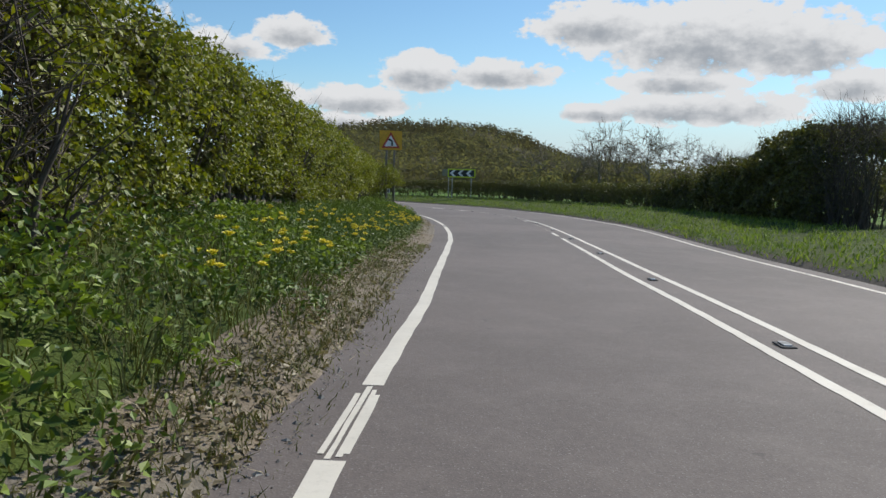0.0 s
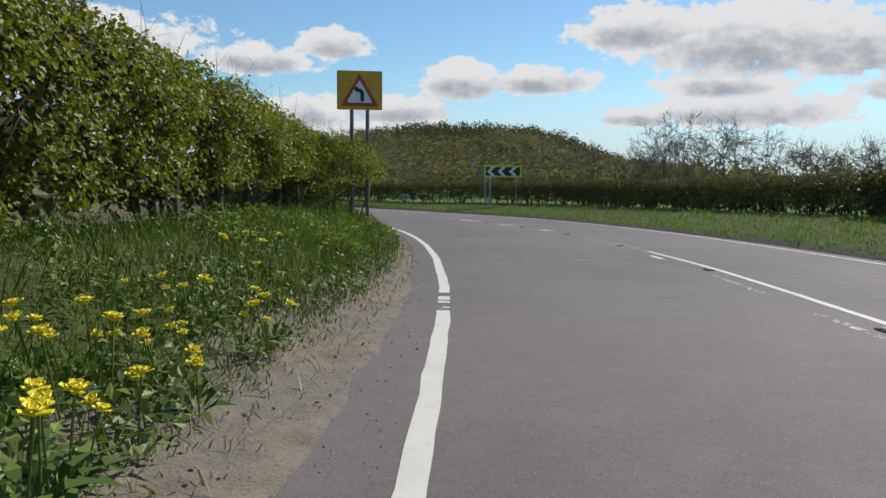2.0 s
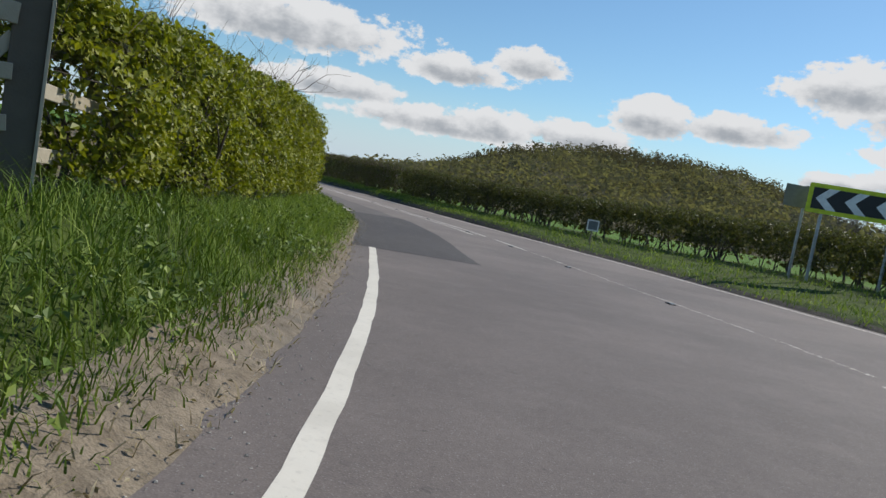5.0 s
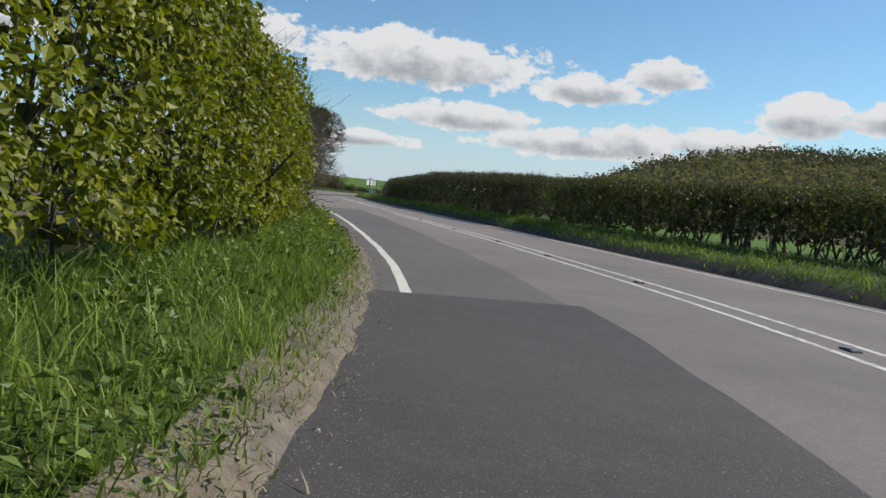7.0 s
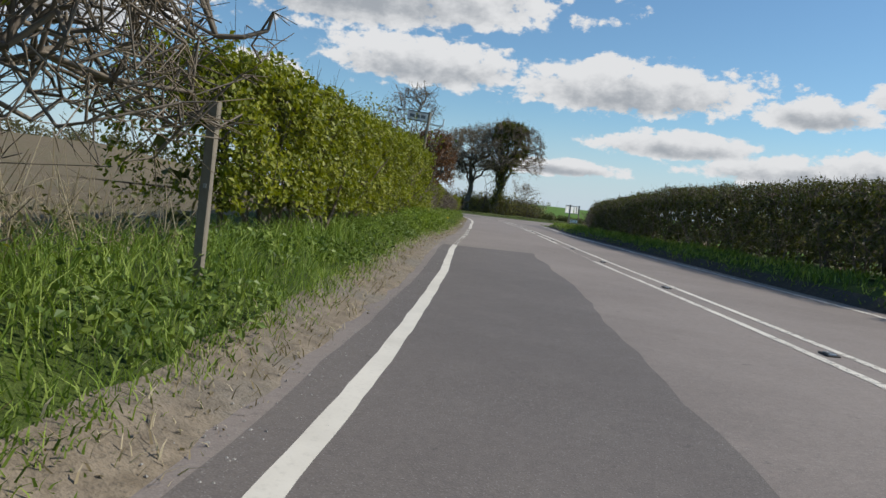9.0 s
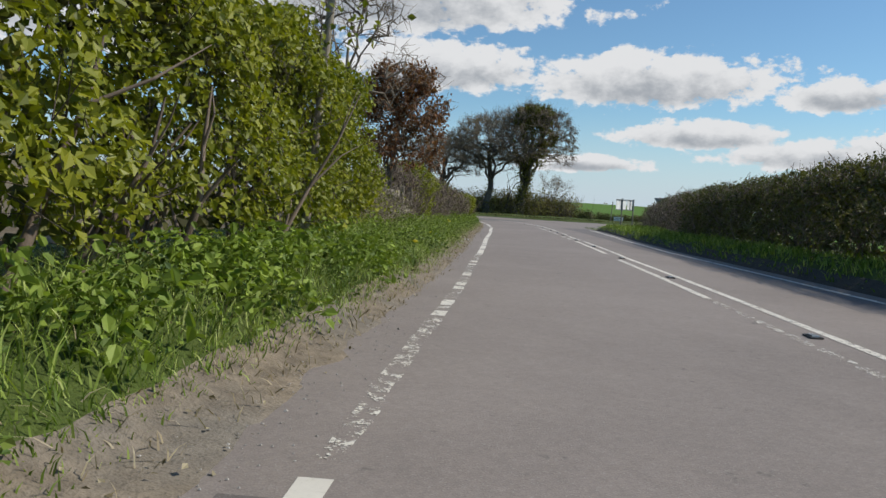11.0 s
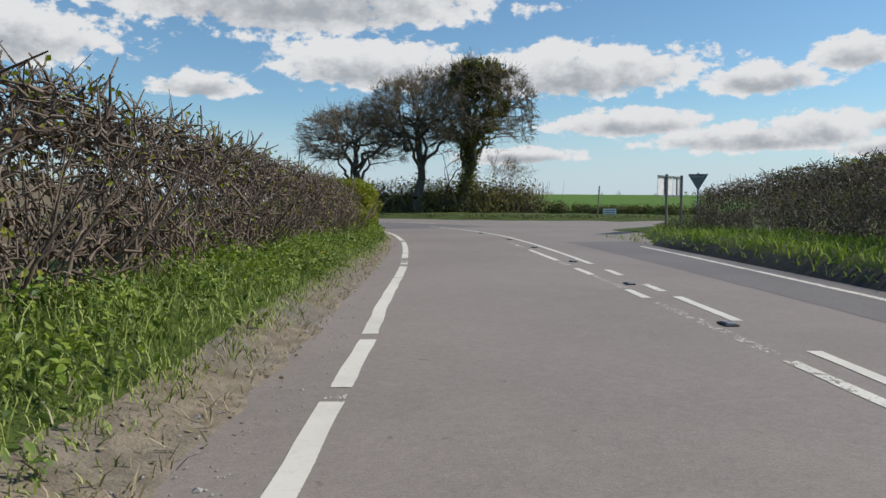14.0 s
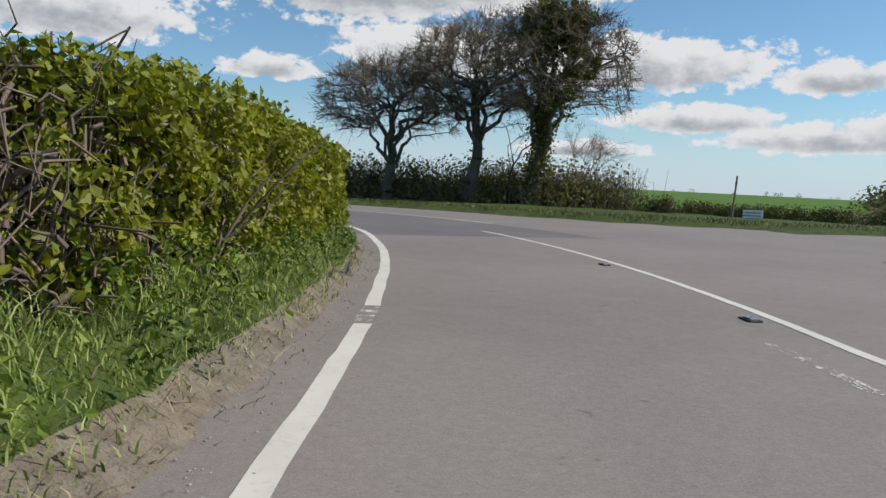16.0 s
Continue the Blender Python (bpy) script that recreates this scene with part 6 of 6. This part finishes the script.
def verge_posts():
    for s, o, h, wd, rx, ry, seed, mat, label in ((88.35, -1.5, 1.12, 0.11, -3, -2, 11, TIMBER, "tall grey split post in a bare hedge"), (93.5, -1.36, 1.2, 0.07, 1, 2, 12, TIMBER, "pale square fence post at a hedge gap"),
                                                  (99.3, -1.8, 0.8, 0.10, 8, -22, 13, TIMBER, "short leaning broken fence post")):
        x, y, z = at(s, o, float(land(s, o)) - 0.3)
        ob = thing("fence_post", pose(x, y, z, rx, ry, heading(s)), label=label, category="post")
        part("shaft", post_bm(wd, wd * 0.85, h + 0.3, seed, 0.3), mat, ob)
        part("staple", box_bm(((0.0, -wd * 0.45, h * 0.8), (0.02, 0.012, 0.03), None)), STEEL, ob)
    a, b = at(88.4, -1.5, 1.68), at(89.75, -1.5, 0.35)
    ob = thing("fallen_rail", Matrix.Translation(Vector(a)), label="grey plank propped slanting against a post", category="rail")
    part("plank", rail_bm((0, 0, 0), Vector(b) - Vector(a), 0.12, 0.03), TIMBER, ob)
    spots = [(116.6, -2.4, 1.05, 0), (119.1, -2.35, 1.02, 2), (121.55, -2.0, 0.92, -7), (123.4, -2.0, 0.95, 3), (128.9, -2.1, 1.2, 1)]
    for i, (s, o, h, lean) in enumerate(spots):
        x, y, z = at(s, o, float(land(s, o)) - 0.3)
        ob = thing("fence_post", pose(x, y, z, lean, 0, heading(s)), label="weathered dark wooden fence post in dead stems", category="post", group="posts of the old rail fence")
        part("shaft", post_bm(0.12, 0.10, h + 0.3, 30 + i, 0.2), TIMBER_DARK if i in (1, 4) else TIMBER, ob)
        part("cleat", box_bm(((0.03, 0.06, h * 0.75 + 0.3), (0.09, 0.02, 0.12), None)), TIMBER, ob)
    for s0, o0, z0, s1, o1, z1, hh, label in ((116.4, -2.3, 1.12, 119.1, -2.25, 1.22, 0.16, "wide weathered top rail of an old fence"), (119.1, -2.25, 1.2, 121.3, -2.0, 1.16, 0.14, "weathered top rail of an old fence"),
                                              (119.0, -2.2, 0.62, 121.7, -1.85, 0.82, 0.13, "slanting lower rail of an old fence"), (121.6, -1.9, 0.8, 123.4, -1.9, 0.72, 0.13, "short lower rail of an old fence"),
                                              (116.6, -2.3, 0.8, 118.4, -2.25, 0.62, 0.10, "sagging middle rail of an old fence"), (125.9, -1.9, 0.5, 128.9, -1.95, 0.8, 0.11, "slanting grey rail lying through a bare hedge"), (123.4, -1.9, 0.42, 126.2, -1.92, 0.62, 0.11, "slanting grey rail lying through a bare hedge")):
        p, q = at(s0, o0, z0), at(s1, o1, z1)
        ob = thing("fence_rail", Matrix.Translation(Vector(p)), label=label, category="rail")
        part("plank", rail_bm((0, 0, 0), Vector(q) - Vector(p), hh, 0.035), TIMBER, ob)


field_gate()
verge_posts()
hedge("tall bare upright thorn stems in an unclipped hedge", 86.6, 92.2, left_face, left_bank, ltop((87, 2.75), (92, 2.6)), 1.2, 1500, 0.04, HAWTHORN, STEM, bare_low=0.02, twigs=1500, twig_len=0.8, stems=26, seed=71, ruffle=0.15, thick=1.6, stem_r=(0.012, 0.03), lean=0.13)
hedge("dry stalks and brambles in a gap in the hedge", 92.0, 95.4, lambda s: left_face(s) - 0.3, left_bank, ltop((92, 0.75), (95.4, 0.75)), 0.8, 250, 0.05, HAWTHORN_DARK, STRAW, bare_low=0.0, twigs=450, twig_len=0.45, stems=3, seed=73, ruffle=0.25, chaos=0.9)
hedge("tangle of dead bramble and dry stalks by a fence", 115.8, 122.6, lambda s: left_face(s) - 0.12, left_bank, ltop((116, 1.42), (119, 1.3), (120.5, 1.12), (123, 0.95)), 1.2, 2200, 0.04, HAWTHORN, STALK, bare_low=0.0, bent=False, twigs=7000, twig_len=0.36, stems=5, seed=72, ruffle=0.35, chaos=1.9, thick=1.3, lean=0.5, stem_r=(0.006, 0.014))
hedge("thin leafy sprays at the end of a hedge", 115.4, 117.2, lambda s: left_face(s) + 0.05, left_bank, ltop((115, 2.3), (117.2, 1.7)), 0.8, 1300, 0.045, HAWTHORN, STEM, bare_low=0.25, bent=False, twigs=260, twig_len=0.6, stems=4, seed=76, ruffle=0.3, thick=1.0, lean=0.3, stem_r=(0.006, 0.014), reach=0.95)
hedge("pale dry stalks fallen over the verge grass", 115.8, 122.2, lambda s: left_face(s) - 0.15, left_bank, ltop((116, 0.62), (122, 0.55)), 0.6, 0, 0.04, STRAW, STRAW, bare_low=0.0, twigs=1600, twig_len=0.55, stems=0, seed=74, ruffle=0.3, chaos=1.5, thick=1.2)
hedge("young shoots and leaves round a sign's posts", 37.6, 44.0, lambda s: tab(s, [37.6, 40, 44], [-1.35, -1.1, -1.35]), lambda s: left_bank(s) - 0.1, ltop((37.6, 1.85), (39.2, 2.4), (41, 2.6), (44, 2.7)), 1.2, 13000, 0.046, HAWTHORN, TWIG_DARK, bare_low=1.0, twigs=900, twig_len=0.5, stems=1.5, seed=75, ruffle=0.45, ends=1.6, lean=0.25, holes=0.35)


# ------------------------------------------------------------- small things
def dandelions():
    r = random.Random(81)
    base = thing("dandelion", label="yellow dandelion flower on a thin stem in grass", category="flower", group="dandelions on the verge")
    part("stem", tube_bm((0, 0, -0.08), (0.01, 0, 0.205), 0.003, 0.0025, 5), WEED, base)
    bm = bmesh.new()
    for k in range(15):
        a = k * 2.4
        rr, tilt = 0.012 + 0.012 * (k / 15), 1.2 - 1.0 * (k / 15)
        m = Matrix.Translation((0.01, 0, 0.205)) @ Matrix.Rotation(a, 4, "Z") @ Matrix.Rotation(-tilt, 4, "Y") @ Matrix.Translation((rr * 0.6, 0, 0.002)) @ Matrix.Diagonal((rr * 1.5, 0.010, 0.003, 1))
        bmesh.ops.create_cube(bm, size=1.0, matrix=m)
    part("flower_head", bm, DANDELION, base, "bright yellow ragged flower head")
    bm = bmesh.new()
    for k in range(7):
        a = k * 0.9 + 0.3
        vs = [bm.verts.new((math.cos(a + da) * d, math.sin(a + da) * d, z)) for d, da, z in ((0.01, 0, 0.0), (0.06, 0.22, 0.05), (0.12, 0.0, 0.045), (0.06, -0.22, 0.05))]
        bm.faces.new(vs)
    part("leaf_rosette", bm, WEED, base)
    first = True
    for s0, s1, o0, o1, n in ((5.6, 7.2, -1.6, -1.1, 9), (7.2, 10.0, -1.8, -1.2, 14), (9.8, 15.5, -2.4, -1.15, 52), (13.0, 16.0, -2.3, -1.2, 24), (16.0, 20.0, -1.9, -1.05, 18), (18.5, 22.0, -2.0, -1.05, 20), (21.6, 25.6, -1.75, -0.95, 64), (26.0, 30.0, -2.4, -1.0, 9), (30, 34, -2.0, -1.1, 3), (42.5, 46.8, -1.2, -0.75, 7),
                              (47.5, 51.0, -1.4, -0.75, 9), (81.5, 83, -1.3, -0.95, 3), (86.4, 90, -1.5, -1.0, 4), (114.2, 114.25, -0.72, -0.68, 1), (118.2, 118.6, -0.9, -0.8, 1), (126.9, 127.4, -1.2, -1.0, 2), (137.8, 138.2, -1.1, -0.9, 1)):
        for _ in range(n):
            s, o = r.uniform(s0, s1), r.uniform(o0, o1)
            x, y, z = at(s, o, float(land(s, o)) + 0.02)
            k = r.uniform(1.0, 1.6) * (1.25 if s < 15 else 1.1)
            m = pose(x, y, z, r.uniform(-5, 32), r.uniform(-16, 16), r.uniform(-40, 40)) @ Matrix.Diagonal((k, k, k, 1))
            if first:
                base.matrix_world = m
                first = False
            else:
                c = copy_thing(base, m)
                c.scale = (k, k, k)


def litter():
    x, y, z = at(124.35, -0.5, 0.035)
    ob = thing("drinks_can", pose(x, y, z, 86, 15, 125), label="crushed silver drinks can lying on roadside grit", category="can")
    bm = bmesh.new()
    bmesh.ops.create_cone(bm, cap_ends=True, segments=20, radius1=0.033, radius2=0.033, depth=0.115)
    bmesh.ops.subdivide_edges(bm, edges=[e for e in bm.edges if abs(e.verts[0].co.z - e.verts[1].co.z) > 0.05], cuts=4)
    for v in bm.verts:
        k = 1 - 0.35 * math.exp(-((v.co.z - 0.01) / 0.025) ** 2) * (v.co.x > 0)
        v.co.x *= k
        if abs(v.co.z) > 0.05:
            v.co.x, v.co.y = v.co.x * 0.86, v.co.y * 0.86
    part("body", bm, TIN, ob)
    part("rim", tube_bm((0, 0, 0.055), (0, 0, 0.060), 0.029, 0.029, 16), STEEL, ob)
    r = np.random.default_rng(91)
    n = 9000
    s = r.uniform(-1, 157, n)
    o = np.where(r.uniform(0, 1, n) < 0.8, r.uniform(dirt_edge(s) + 0.05, kink(s) - 0.12), r.uniform(right_edge(s) + 0.15, right_edge(s) + 0.7))
    p = at(s, o, np.maximum(land(s, o), 0.0) + 0.002)
    k = r.uniform(0.003, 0.010, n) * np.where(r.uniform(0, 1, n) > 0.97, 2.2, 1)
    d = np.array([(1, 0, 0), (0, 1, 0), (-1, 0, 0), (0, -1, 0), (0, 0, 0.7)])
    jit = d[None] * (1 + r.normal(0, 0.25, (n, 5, 1)))
    solid("road_grit", mesh_sets("road_grit", p[:, None] + jit * k[:, None, None], [(0, 1, 4), (1, 2, 4), (2, 3, 4), (3, 0, 4)], False), CHIP, label="loose grit and small stones along the road edge", category="gravel", kind="stuff")


dandelions()
litter()
